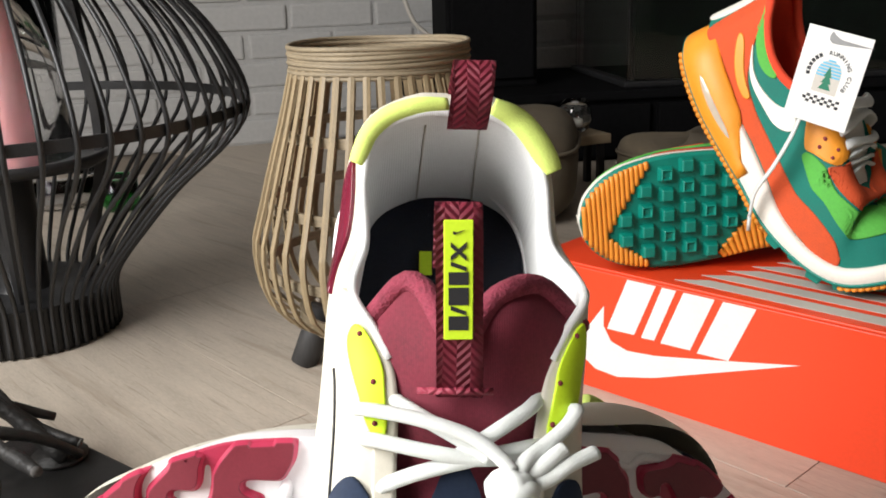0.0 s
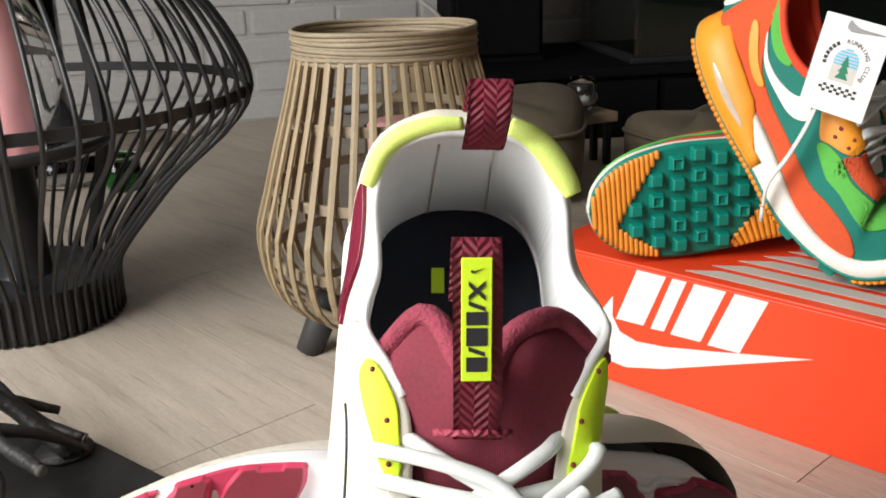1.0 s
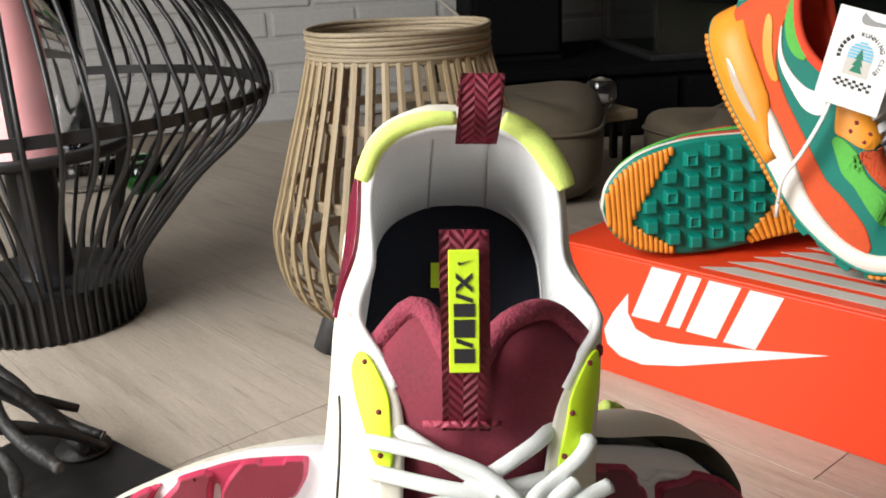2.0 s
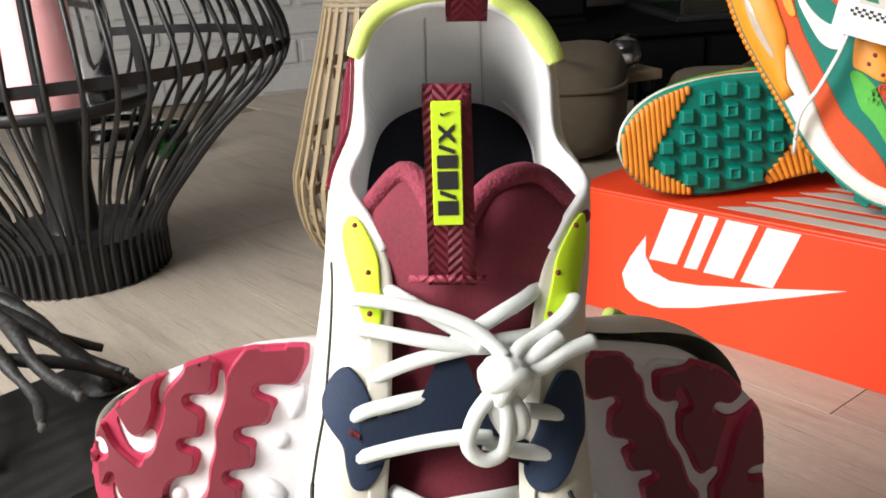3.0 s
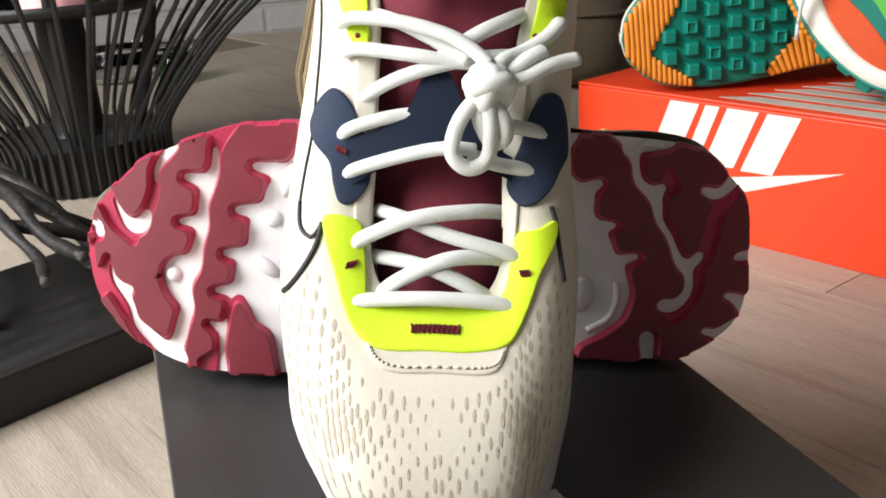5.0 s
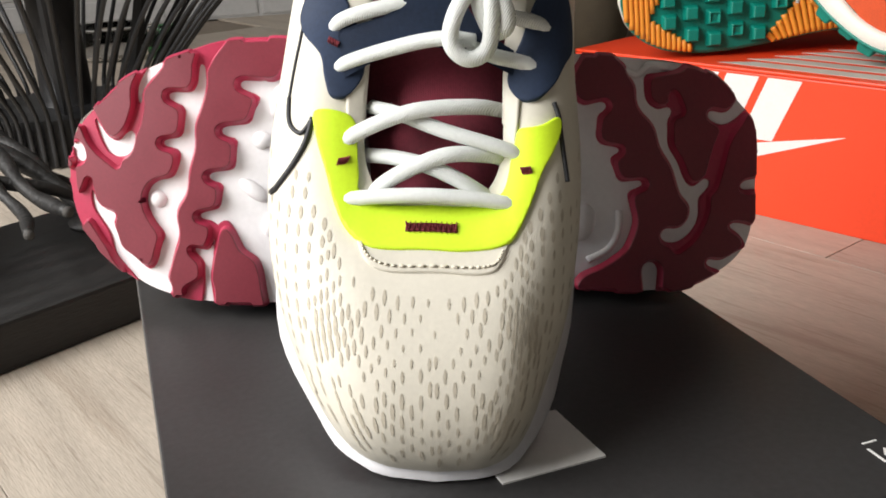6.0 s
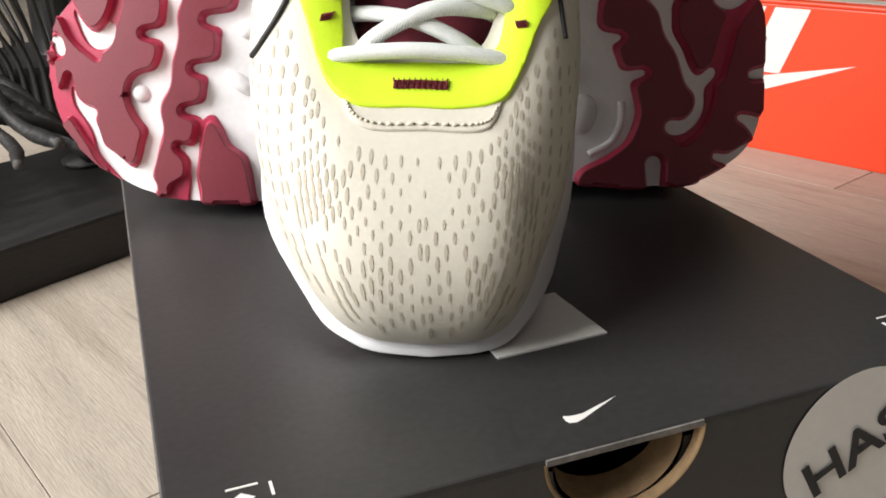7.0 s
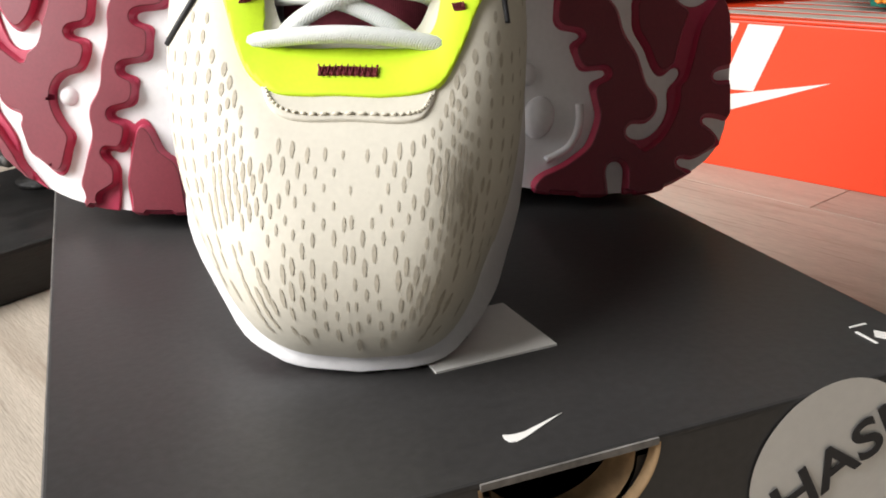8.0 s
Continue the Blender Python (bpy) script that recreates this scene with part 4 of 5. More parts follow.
def stitch_row(pts, r, gap, material, name, parent, up):
    """A run of short stitches along points."""
    bm = bmesh.new()
    for a, b in zip(pts, pts[1:]):
        a, b = Vector(a), Vector(b)
        tube_bm([a + (b - a) * gap, a + (b - a) * (1 - gap)], r, 5, bm)
    return part(name, bm, material, parent)


def running_shoe(m, label, group, pose_name):
    shoe = thing("running_shoe", m, label, "shoe", group)
    up = Upper(RUN_TABLE, RUN_POWER, 0.0010, 0.0045)
    part("upper", up.skin(150, 26), M_CREAM, shoe, "cream perforated leather upper")
    # midsole, flaring downwards
    top = lambda l: 0.0215 + 0.014 * max(0, (l - 0.08) / 0.22)
    lvl = [(0.0030, lambda l: sole_low(l)), (0.0032, lambda l: sole_low(l) * 0.9 + 0.003), (0.0016, lambda l: sole_low(l) * 0.5 + 0.010), (0.0003, lambda l: top(l)),
           (0.0, lambda l: top(l) + 0.0035), (-0.0015, lambda l: top(l) + 0.0048), (-0.006, lambda l: top(l) + 0.0050)]
    bm = ring_sole(pose_name, lvl)
    l0, l1 = SOLES[pose_name][1][0][0] / 1000, SOLES[pose_name][1][-1][0] / 1000
    ls = [(l0 + l1) / 2 - (l1 - l0) / 2 * math.cos(math.pi * i / 60) for i in range(61)]
    grid_bm([[(x * sole_half(pose_name, 1 if x > 0 else -1, l) + toe_skew(pose_name, l), l, sole_low(l) + 0.0001) for x in (-1 + j / 6 for j in range(13))] for l in ls], bm=bm)
    part("midsole", bm, M_MIDSOLE, shoe, "white foam midsole")
    step = 0.0010
    ls, ws = np.arange(0.004, 0.292, step), np.arange(-0.058, 0.058, step)
    rubber, lugs = tread_fields(pose_name, *np.meshgrid(ls, ws, indexing="ij"))
    for bm in contour_meshes(ls, ws, rubber, step, lambda x, y, k: (y, x, sole_low(x) + (-0.0012, -0.0008, 0.0006)[k]), 0.0003):
        ob = part("tread_base", bm, M_REDRUB, shoe, "glossy red rubber under the lugs", smooth=False)
        ob.data.materials.append(M_REDRUB)
    for bm in contour_meshes(ls, ws, lugs, step, lambda x, y, k: (y, x, sole_low(x) + (-0.0046, -0.0041, -0.0008)[k]), 0.0012):
        ob = part("tread_lug", bm, M_RUBBER, shoe, "raised maroon rubber tread", smooth=False)
        ob.data.materials.append(M_REDRUB)
    for w, l, rw, rl, turn in ((-0.008, 0.049, 0.0034, 0.0034, 0), (0.013, 0.0915, 0.0036, 0.0036, 0), (-0.006, 0.087, 0.0030, 0.0068, 40), (0.028, 0.099, 0.0075, 0.0030, 20), (-0.020, 0.092, 0.0045, 0.0030, 0),
                               (-0.009, 0.2085, 0.0040, 0.0035, 0), (-0.024, 0.212, 0.0075, 0.0055, 15)):
        b = bmesh.new()
        bmesh.ops.create_uvsphere(b, u_segments=20, v_segments=8, radius=1, matrix=pose(w, l, sole_low(l), 0, 0, turn) @ Matrix.Diagonal((rw, rl, 0.0024, 1)))
        part("sole_nub", b, M_MIDSOLE, shoe)
    for pts in (((0.033, 0.229), (0.031, 0.234), (0.0345, 0.239), (0.033, 0.246)), ((-0.020, 0.2265), (-0.028, 0.226), (-0.035, 0.222), (-0.039, 0.214))):
        part("sole_ridge", tube_bm(spline([(w, l, sole_low(l) - 0.0002) for w, l in pts], 24), 0.0014, 8), M_MIDSOLE, shoe)
    # lining, from the rim down into the shoe
    rows = []
    for j in range(12):
        v = 1 - j / 11
        row = []
        for i in range(81):
            t = 0.62 + 0.38 * (1 - abs(1 - 2 * i / 80))
            sg = -1 if i <= 40 else 1
            p, c = up.at(sg * t, 1), up.at(sg * t, 0)
            pad = 0.0012 if j else 0.0
            inn = Vector((0, 0.21, 0))
            d = Vector((inn.x - p.x, (inn.y - p.y) * 0.9, 0))
            d = d.normalized() * pad if d.length > 1e-6 else Vector()
            low = Vector((c.x * 0.84, 0.16 + (c.y - 0.16) * 0.93, 0.027))
            f = (j / 11) ** 1.0
            x = p.lerp(low, f) + d * (1 - f * 0.6)
            row.append(x)
        rows.append(row)
    lining_rows = rows
    part("lining", grid_bm(rows), M_LINING, shoe, "white padded mesh lining")
    rim = [up.at((-1 if i <= 40 else 1) * (0.62 + 0.38 * (1 - abs(1 - 2 * i / 80))), 1) for i in range(81)]
    rim = [p + Vector((0, 0, 0.0002)) for p in rim]
    part("collar_rim", tube_bm(rim, 0.0016, 8), M_LINING, shoe, "white padded collar rim")
    # insole
    g = []
    for i in range(25):
        l = 0.13 + (0.280 - 0.13) * i / 24
        hw = 0.0385 * math.sqrt(max(1 - max(0, (l - 0.245) / 0.0385) ** 2, 0.0001))
        g.append([(hw * (-1 + 2 * j / 10) * (1 if j < 5 else 0.80), l, 0.027 + 0.003 * abs(-1 + 2 * j / 10) ** 3) for j in range(11)])
    ins = part("insole", grid_bm(g), M_INSOLE, shoe, "near-black insole")
    part("printed_patch", slab_bm([(-0.0105, 0.236), (-0.0055, 0.236), (-0.0055, 0.247), (-0.0105, 0.247)], 0.0004, z0=0.0285), M_NEON, ins, "neon yellow print", smooth=False)
    # vertical seams inside the heel
    for k in (37, 43):
        p = [lining_rows[j][k] + Vector((0, -0.0004, 0.0002)) for j in range(1, 12)]
        part("heel_seam", tube_bm(p, 0.0004, 5), M_STRIPE, shoe)
    # neon padding outside the heel
    for stops, r in ((((-0.862, 0.93), (-0.875, 0.955), (-0.905, 0.965), (-0.935, 0.968), (-0.965, 0.968), (-0.992, 0.965)), 0.0034), (((0.852, 0.90), (0.87, 0.935), (0.90, 0.95), (0.93, 0.955), (0.96, 0.955)), 0.0046)):
        pts = [up.out(a, v, 0.0018) for a, v in stops]
        part("collar_pad", tube_bm(spline(pts, 30), r, 16, flat=0.9, taper=lambda u: 0.30 + 0.70 * math.sin(math.pi * (0.18 + 0.70 * u)) ** 0.5), M_NEONPAD, shoe, "neon yellow padded mesh collar")
    # heel pull loop
    lp = spline([(0.005, 0.2505, 0.101), (0.005, 0.2470, 0.1095), (0.0055, 0.2465, 0.1200), (0.0062, 0.2525, 0.1255), (0.0068, 0.2600, 0.1245), (0.0065, 0.266, 0.116), (0.0055, 0.266, 0.102), (0.005, 0.267, 0.09)], 40)
    row = [[p + Vector((x, 0.0008 * math.copysign(1, x) * 0, 0)) for x in (-0.0068, -0.0045, 0, 0.0045, 0.0068)] for p in lp]
    bm = grid_bm(row)
    bmesh.ops.solidify(bm, geom=bm.faces[:], thickness=0.0014)
    part("heel_loop", bm, M_STRAP, shoe, "maroon woven heel pull loop")
    # heel clip on the outside
    part("heel_overlay", up.piece([(-0.70, 0.62), (-0.74, 0.70), (-0.79, 0.80), (-0.835, 0.86), (-0.86, 0.80), (-0.84, 0.66), (-0.79, 0.54), (-0.73, 0.50)], 0.0014), M_CLIP, shoe, "glossy maroon heel clip")
    # tongue
    rows = []
    for i in range(33):
        u = i / 32
        l = 0.076 + 0.1045 * u
        base = interp([(0.0, 0.0525), (0.2, 0.0585), (0.4, 0.067), (0.6, 0.0805), (0.8, 0.0975), (0.92, 0.1065), (1.0, 0.1085)], u)[0]
        hw = interp([(0.0, 0.018), (0.3, 0.0225), (0.55, 0.026), (0.8, 0.033), (0.93, 0.0360), (1.0, 0.0350)], u)[0]
        row = []
        for j in range(29):
            x = -1 + 2 * j / 28
            lobe = (0.0075 * math.exp(-((abs(x) - 0.52) / 0.28) ** 2) - 0.0150 * math.exp(-((x + 0.13) / 0.22) ** 2) + 0.0012 * math.sin(9 * x + 1)) * max(0, (u - 0.7) / 0.3) ** 1.5
            row.append(Vector((0.002 + 0.0035 * u + hw * x, l + lobe, base - 0.002 - 0.0135 * abs(x) ** 2.2 * (0.5 + u) - (0.004 * math.exp(-(x / 0.25) ** 2) * max(0, u - 0.6) / 0.4))))
        rows.append(row)
    edge = rows[-1]
    for dz, dy in ((-0.002, 0.004), (-0.007, 0.0055), (-0.014, 0.003), (-0.024, -0.006)):
        rows.append([p + Vector((0, dy, dz)) for p in edge])
    tg = part("tongue", grid_bm(rows), M_MAROON, shoe, "maroon knit tongue")
    part("tongue_trim", tube_bm([p + Vector((0, 0.002, -0.0005)) for p in edge], 0.0036, 8), M_TERRY, tg, "fuzzy maroon trim")
    # strap on the tongue with its neon patch
    sp = spline([(0.0003, 0.153, 0.0985), (0.0003, 0.158, 0.1045), (0.0, 0.168, 0.114), (-0.0004, 0.181, 0.1255), (-0.0008, 0.1905, 0.1345), (-0.0008, 0.197, 0.1335), (-0.0008, 0.195, 0.121), (-0.0008, 0.192, 0.106)], 44)
    bm = grid_bm([[p + Vector((x, 0, 0)) for x in (-0.0060, -0.003, 0.0005, 0.004, 0.0074)] for p in sp])
    bmesh.ops.solidify(bm, geom=bm.faces[:], thickness=0.0014)
    strap = part("tongue_strap", bm, M_STRAP, shoe, "maroon woven pull strap")
    part("strap_bar", tube_bm([(-0.0112, 0.1545, 0.0995), (0.0, 0.154, 0.1005), (0.0108, 0.1545, 0.0995)], 0.0011, 8), M_STRAP, strap, "raised stitched bar")
    a, b = Vector((0.0003, 0.1655, 0.1115)), Vector((-0.0008, 0.1905, 0.1345))
    d = (b - a).normalized()
    nrm = Vector((1, 0, 0)).cross(d).normalized()
    Mx = Matrix((Vector((1, 0, 0)), d, nrm)).transposed().to_4x4()
    Mx.translation = a + nrm * 0.0012
    ln = (b - a).length
    pt = part("label_patch", box_bm(0.0082, ln, 0.0009, pose(0, ln / 2, 0), 0.0002, 1), M_NEON, strap, "neon yellow rubber patch", smooth=False)
    pt.matrix_basis = Mx
    marks = []
    for y0, y1, slant in ((0.0028, 0.0068, 0), (0.0076, 0.0092, 1), (0.0100, 0.0150, 0), (0.0158, 0.0194, 0), (0.0202, 0.0218, 1)):
        marks.append([(-0.0028, y0), (0.0028, y0), (0.0028, y1), (-0.0028, y1)] if not slant else [(-0.0022, y1 - 0.0006), (-0.0022, y1 + 0.0006), (0.0022, y0 + 0.0006), (0.0022, y0 - 0.0006)][::-1])
    for f in (1, -1):
        marks.append([(0.0022, 0.0252 + f * 0.002 - 0.0007), (0.0022, 0.0252 + f * 0.002 + 0.0007), (-0.0022, 0.0252 - f * 0.002 + 0.0007), (-0.0022, 0.0252 - f * 0.002 - 0.0007)])
    marks.append([(x * 0.8, y + 0.0305) for x, y in check_mark(-0.002, 0.0024, 0.0, 0.12)])
    for k, outline in enumerate(marks):
        ink = part("printed_mark", slab_bm(outline, 0.0002, z0=0.0009 + 0.00003 * k), M_INK, strap, "black printed mark", smooth=False)
        ink.matrix_basis = Mx
    # neon toe tab: a cradle round the front of the lacing
    part("toe_tab", up.piece([(-0.375, 0.75), (-0.343, 0.76), (-0.289, 0.80), (-0.202, 0.827), (-0.133, 0.858), (-0.059, 0.879), (0.0, 0.881), (0.102, 0.868), (0.188, 0.805), (0.258, 0.771), (0.313, 0.735), (0.375, 0.63),
                              (0.389, 0.65), (0.36, 0.77), (0.322, 0.905), (0.292, 0.93), (0.252, 0.94), (0.205, 0.94), (0.165, 0.955), (0.08, 0.982), (0.0, 0.986), (-0.08, 0.982), (-0.162, 0.955), (-0.195, 0.945), (-0.217, 0.962), (-0.306, 0.963), (-0.35, 0.88)], 0.0014),
         M_NEON, shoe, "neon yellow suede toe tab")
    part("toe_bib", up.piece([(-0.150, 0.87), (-0.135, 0.842), (-0.110, 0.824), (-0.08, 0.819), (-0.04, 0.823), (0.033, 0.823), (0.09, 0.808), (0.125, 0.800), (0.155, 0.815), (0.165, 0.84), (0.09, 0.90), (0.0, 0.91), (-0.09, 0.90)], 0.0007),
         M_CREAM, shoe, "stitched cream overlay")
    st = [up.out(p.x, p.y, 0.0009) for p in spline([(-0.137, 0.868, 0), (-0.12, 0.846, 0), (-0.085, 0.836, 0), (-0.03, 0.838, 0), (0.04, 0.838, 0), (0.095, 0.825, 0), (0.125, 0.817, 0), (0.147, 0.828, 0)], 30)]
    stitch_row(st, 0.0004, 0.2, M_SEAM, "bib_stitching", shoe, None)
    for a, b, half in (((-0.044, 0.936), (0.048, 0.934), 0.0008), ((-0.281, 0.868), (-0.262, 0.922), 0.0010), ((0.270, 0.870), (0.293, 0.810), 0.0010), ((-0.440, 0.82), (-0.428, 0.875), 0.0009)):
        wide = a[0] * b[0] < 0
        bar = part("bar_tack", up.bar(a, b, half, 0.0018), M_STITCH, shoe, "maroon stitched bar", smooth=False)
        n = 20 if wide else 9
        off = 0.012 if wide else 0.0
        p = [up.out(a[0] + (b[0] - a[0]) * k / n + (0 if wide else 0.003 * (-1) ** k), a[1] + (b[1] - a[1]) * k / n + off * (-1) ** k, 0.0020) for k in range(n + 1)]
        part("thread", tube_bm(p, 0.0003, 5), M_STITCH, bar)
    for outline in (((-0.505, 0.782), (-0.483, 0.876), (-0.457, 0.928), (-0.433, 0.959), (-0.392, 0.985), (-0.367, 0.975), (-0.360, 0.916), (-0.378, 0.839), (-0.403, 0.806), (-0.432, 0.773), (-0.467, 0.643), (-0.487, 0.607), (-0.503, 0.673)),
                    ((0.503, 0.75), (0.512, 0.60), (0.497, 0.50), (0.470, 0.500), (0.443, 0.609), (0.411, 0.709), (0.379, 0.821), (0.358, 0.925), (0.364, 0.980), (0.400, 0.965), (0.430, 0.925), (0.462, 0.885), (0.488, 0.825))):
        part("side_overlay", up.piece(outline, 0.0016), M_NAVY, shoe, "navy suede eyelet wing")
    for outline in (((-0.640, 0.78), (-0.656, 0.88), (-0.650, 0.945), (-0.620, 0.962), (-0.582, 0.955), (-0.545, 0.962), (-0.532, 0.93), (-0.552, 0.86), (-0.580, 0.81), (-0.612, 0.76)),
                    ((0.645, 0.74), (0.660, 0.86), (0.650, 0.925), (0.620, 0.940), (0.583, 0.925), (0.545, 0.935), (0.532, 0.90), (0.545, 0.81), (0.567, 0.70), (0.60, 0.66), (0.628, 0.68))):
        strip = part("eyelet_strip", up.piece(outline, 0.0019), M_NEON, shoe, "neon yellow eyelet strip")
        sg = -1 if outline[0][0] < 0 else 1
        for a, v in ((0.645, 0.90), (0.595, 0.90), (0.552, 0.905)):
            b = bmesh.new()
            bmesh.ops.create_uvsphere(b, u_segments=12, v_segments=6, radius=0.0009, matrix=Matrix.Translation(up.out(sg * a, v, 0.0017)))
            part("eyelet_hole", b, M_STITCH, strip, "dark punched eyelet")
    # dark outline of the side mark
    for pts, r in ((((-0.62, 0.56), (-0.55, 0.60), (-0.50, 0.61), (-0.473, 0.605), (-0.447, 0.574), (-0.42, 0.548)), 0.00045), (((-0.42, 0.548), (-0.400, 0.555), (-0.386, 0.585), (-0.370, 0.65), (-0.368, 0.70), (-0.372, 0.735)), 0.0007),
                   (((-0.371, 0.735), (-0.355, 0.69), (-0.349, 0.62), (-0.349, 0.53), (-0.354, 0.42), (-0.362, 0.33)), 0.0009), (((0.400, 0.68), (0.392, 0.63), (0.378, 0.60), (0.362, 0.55), (0.350, 0.50)), 0.0008)):
        part("side_mark_line", tube_bm([up.out(p.x, p.y, 0.0002) for p in spline([(*q, 0) for q in pts], 40)], r, 6), M_INK, shoe, "thin black outline")
    for sg in (-1, 1):
        part("eyestay", up.patch(sg * 0.29, sg * 0.70, tab((0, 0.93), (0.5, 0.90), (1, 0.88)), tab((0, 1.0), (0.5, 1.0), (1, 1.0)), 0.0009, 60, 6), M_CREAM, shoe, "cream bound edge of the lacing")
    # bridge between the navy wings
    rows = []
    for i in range(25):
        u = i / 24
        x = -0.027 + 0.050 * u
        c = 0.1125 + 0.005 * math.sin(math.pi * u)
        hw = 0.0035 + 0.0045 * max(0, 1 - u / 0.55) + 0.0105 * math.exp(-((u - 0.58) / 0.19) ** 2)
        rise = 0.007 * math.exp(-((u - 0.55) / 0.14) ** 4)
        low = 0.003 + 0.0027 * max(0, 1 - u / 0.55)
        ys = [c - low + (hw + rise + low) * j / 8 for j in range(9)]
        rows.append([(x, ys[j], 0.0745 + (ys[j] - 0.1125) * 0.45 - 0.004 * (2 * u - 1) ** 2) for j in range(9)])
    bm = grid_bm(rows)
    bmesh.ops.solidify(bm, geom=bm.faces[:], thickness=0.0012)
    part("lace_bridge", bm, M_NAVY, shoe, "navy suede lace bridge")
    # laces
    def lift(w, l):
        return interp([(0.07, 0.0575), (0.09, 0.0625), (0.105, 0.068), (0.12, 0.0755), (0.14, 0.085), (0.16, 0.0965), (0.175, 0.103)], l)[0] - 0.006 * (abs(w) / 0.03) ** 2

    def lace(pts, n=26, name="lace"):
        return part(name, tube_bm([(p.x, p.y, p.z) for p in spline([(w, l, lift(w, l) + h) for w, l, h in ((w, l - 0.0015 if l < 0.11 else 0.1085 + (l - 0.11) * 0.80, h) for w, l, h in pts)], n)], 0.0024, 10, flat=0.85), M_LACE, shoe, "white round lace")

    lace([(-0.0245, 0.0765, -0.001), (-0.021, 0.077, 0.0025), (0, 0.0765, 0.003), (0.021, 0.0765, 0.0025), (0.0245, 0.0755, -0.001)])
    lace([(-0.0255, 0.0925, -0.001), (-0.021, 0.0945, 0.003), (-0.005, 0.0985, 0.0045), (0.012, 0.1025, 0.001), (0.021, 0.106, -0.005)])
    lace([(0.028, 0.0905, -0.001), (0.022, 0.091, 0.003), (0.004, 0.095, 0.002), (-0.008, 0.101, -0.001), (-0.017, 0.106, -0.005)])
    lace([(-0.018, 0.079, -0.004), (-0.010, 0.0825, 0.001), (0.004, 0.0875, 0.003), (0.016, 0.0905, 0.0), (0.022, 0.092, -0.004)])
    lace([(0.020, 0.0785, -0.004), (0.011, 0.0815, 0.0), (0.0, 0.086, 0.0005), (-0.010, 0.090, -0.002), (-0.018, 0.093, -0.005)])
    lace([(-0.028, 0.1135, -0.001), (-0.024, 0.1145, 0.003), (-0.008, 0.117, 0.004), (0.004, 0.1185, 0.005), (0.012, 0.119, 0.004)])
    lace([(0.0325, 0.1145, -0.001), (0.028, 0.1155, 0.003), (0.018, 0.116, 0.003), (0.010, 0.118, 0.003)])
    lace([(-0.0295, 0.1275, -0.001), (-0.025, 0.1285, 0.003), (-0.014, 0.131, 0.002), (-0.004, 0.134, -0.001)])
    lace([(0.0345, 0.128, -0.001), (0.030, 0.129, 0.003), (0.022, 0.1285, 0.004)])
    lace([(-0.025, 0.141, -0.003), (-0.012, 0.1435, 0.002), (0.004, 0.147, 0.004), (0.018, 0.1515, 0.003), (0.029, 0.157, -0.002)])
    lace([(-0.027, 0.1575, -0.001), (-0.022, 0.1545, 0.003), (-0.006, 0.149, 0.005), (0.006, 0.1475, 0.004), (0.020, 0.150, 0.002), (0.028, 0.155, -0.002)])
    lace([(-0.0285, 0.167, -0.001), (-0.024, 0.164, 0.004), (-0.010, 0.159, 0.006), (0.004, 0.153, 0.008), (0.012, 0.146, 0.011), (0.016, 0.140, 0.014)], 34)
    lace([(-0.018, 0.171, -0.006), (-0.012, 0.164, 0.0), (-0.005, 0.158, 0.003), (0.004, 0.152, 0.004), (0.010, 0.147, 0.006)])
    lace([(0.036, 0.169, -0.002), (0.0365, 0.1665, 0.003), (0.033, 0.160, 0.005), (0.026, 0.152, 0.007), (0.020, 0.145, 0.011), (0.017, 0.138, 0.014)], 34)
    lace([(0.0265, 0.1735, -0.006), (0.022, 0.166, 0.0), (0.014, 0.158, 0.004), (0.006, 0.152, 0.004), (-0.002, 0.147, 0.002)])
    lace([(-0.015, 0.128, -0.004), (-0.010, 0.124, -0.001), (-0.004, 0.121, -0.001)])
    # bow: knot, hanging loop and two ends
    kn = Vector((0.0155, 0.1275, lift(0.0155, 0.1275) + 0.012))
    for ax, r, tw in (((1, 0.25, 0.1), 0.0052, 0), ((0.3, 1, 0.2), 0.0056, 1), ((0.8, -0.6, 0.3), 0.0050, 2)):
        z = Vector(ax).normalized()
        x = z.orthogonal().normalized()
        y = z.cross(x)
        part("lace_knot", tube_bm([kn + (x * math.cos(q) * r + y * math.sin(q) * r * 0.85) + z * (0.0022 * math.sin(2 * q + tw)) for q in (2 * math.pi * k / 28 for k in range(28))], 0.0029, 10, closed=True), M_LACE, shoe, "white lace knot")
    b = bmesh.new()
    bmesh.ops.create_uvsphere(b, u_segments=16, v_segments=10, radius=0.0052, matrix=Matrix.Translation(kn))
    part("lace_knot", b, M_LACE, shoe, "white lace knot")
    lace([(0.0155, 0.131, 0.013), (0.020, 0.124, 0.013), (0.0205, 0.1195, 0.011), (0.0165, 0.119, 0.009), (0.013, 0.125, 0.012), (0.0145, 0.130, 0.013)], 34, "lace_loop")
    lace([(0.0135, 0.131, 0.014), (0.0075, 0.122, 0.013), (0.0055, 0.114, 0.010), (0.010, 0.1105, 0.008), (0.0155, 0.1135, 0.009), (0.0165, 0.121, 0.013), (0.0155, 0.129, 0.015)], 40, "lace_loop")
    lace([(0.018, 0.136, 0.012), (0.026, 0.139, 0.013), (0.033, 0.145, 0.013), (0.0415, 0.151, 0.012)], 20, "lace_end")
    lace([(0.018, 0.138, 0.011), (0.023, 0.142, 0.012), (0.028, 0.147, 0.012), (0.0315, 0.1505, 0.011)], 20, "lace_end")
    # perforations: small slits in rows over the toe and sides, flat faces whose darker colour stands for the shade
    # inside
    rnd = random.Random(4)
    bm = bmesh.new()
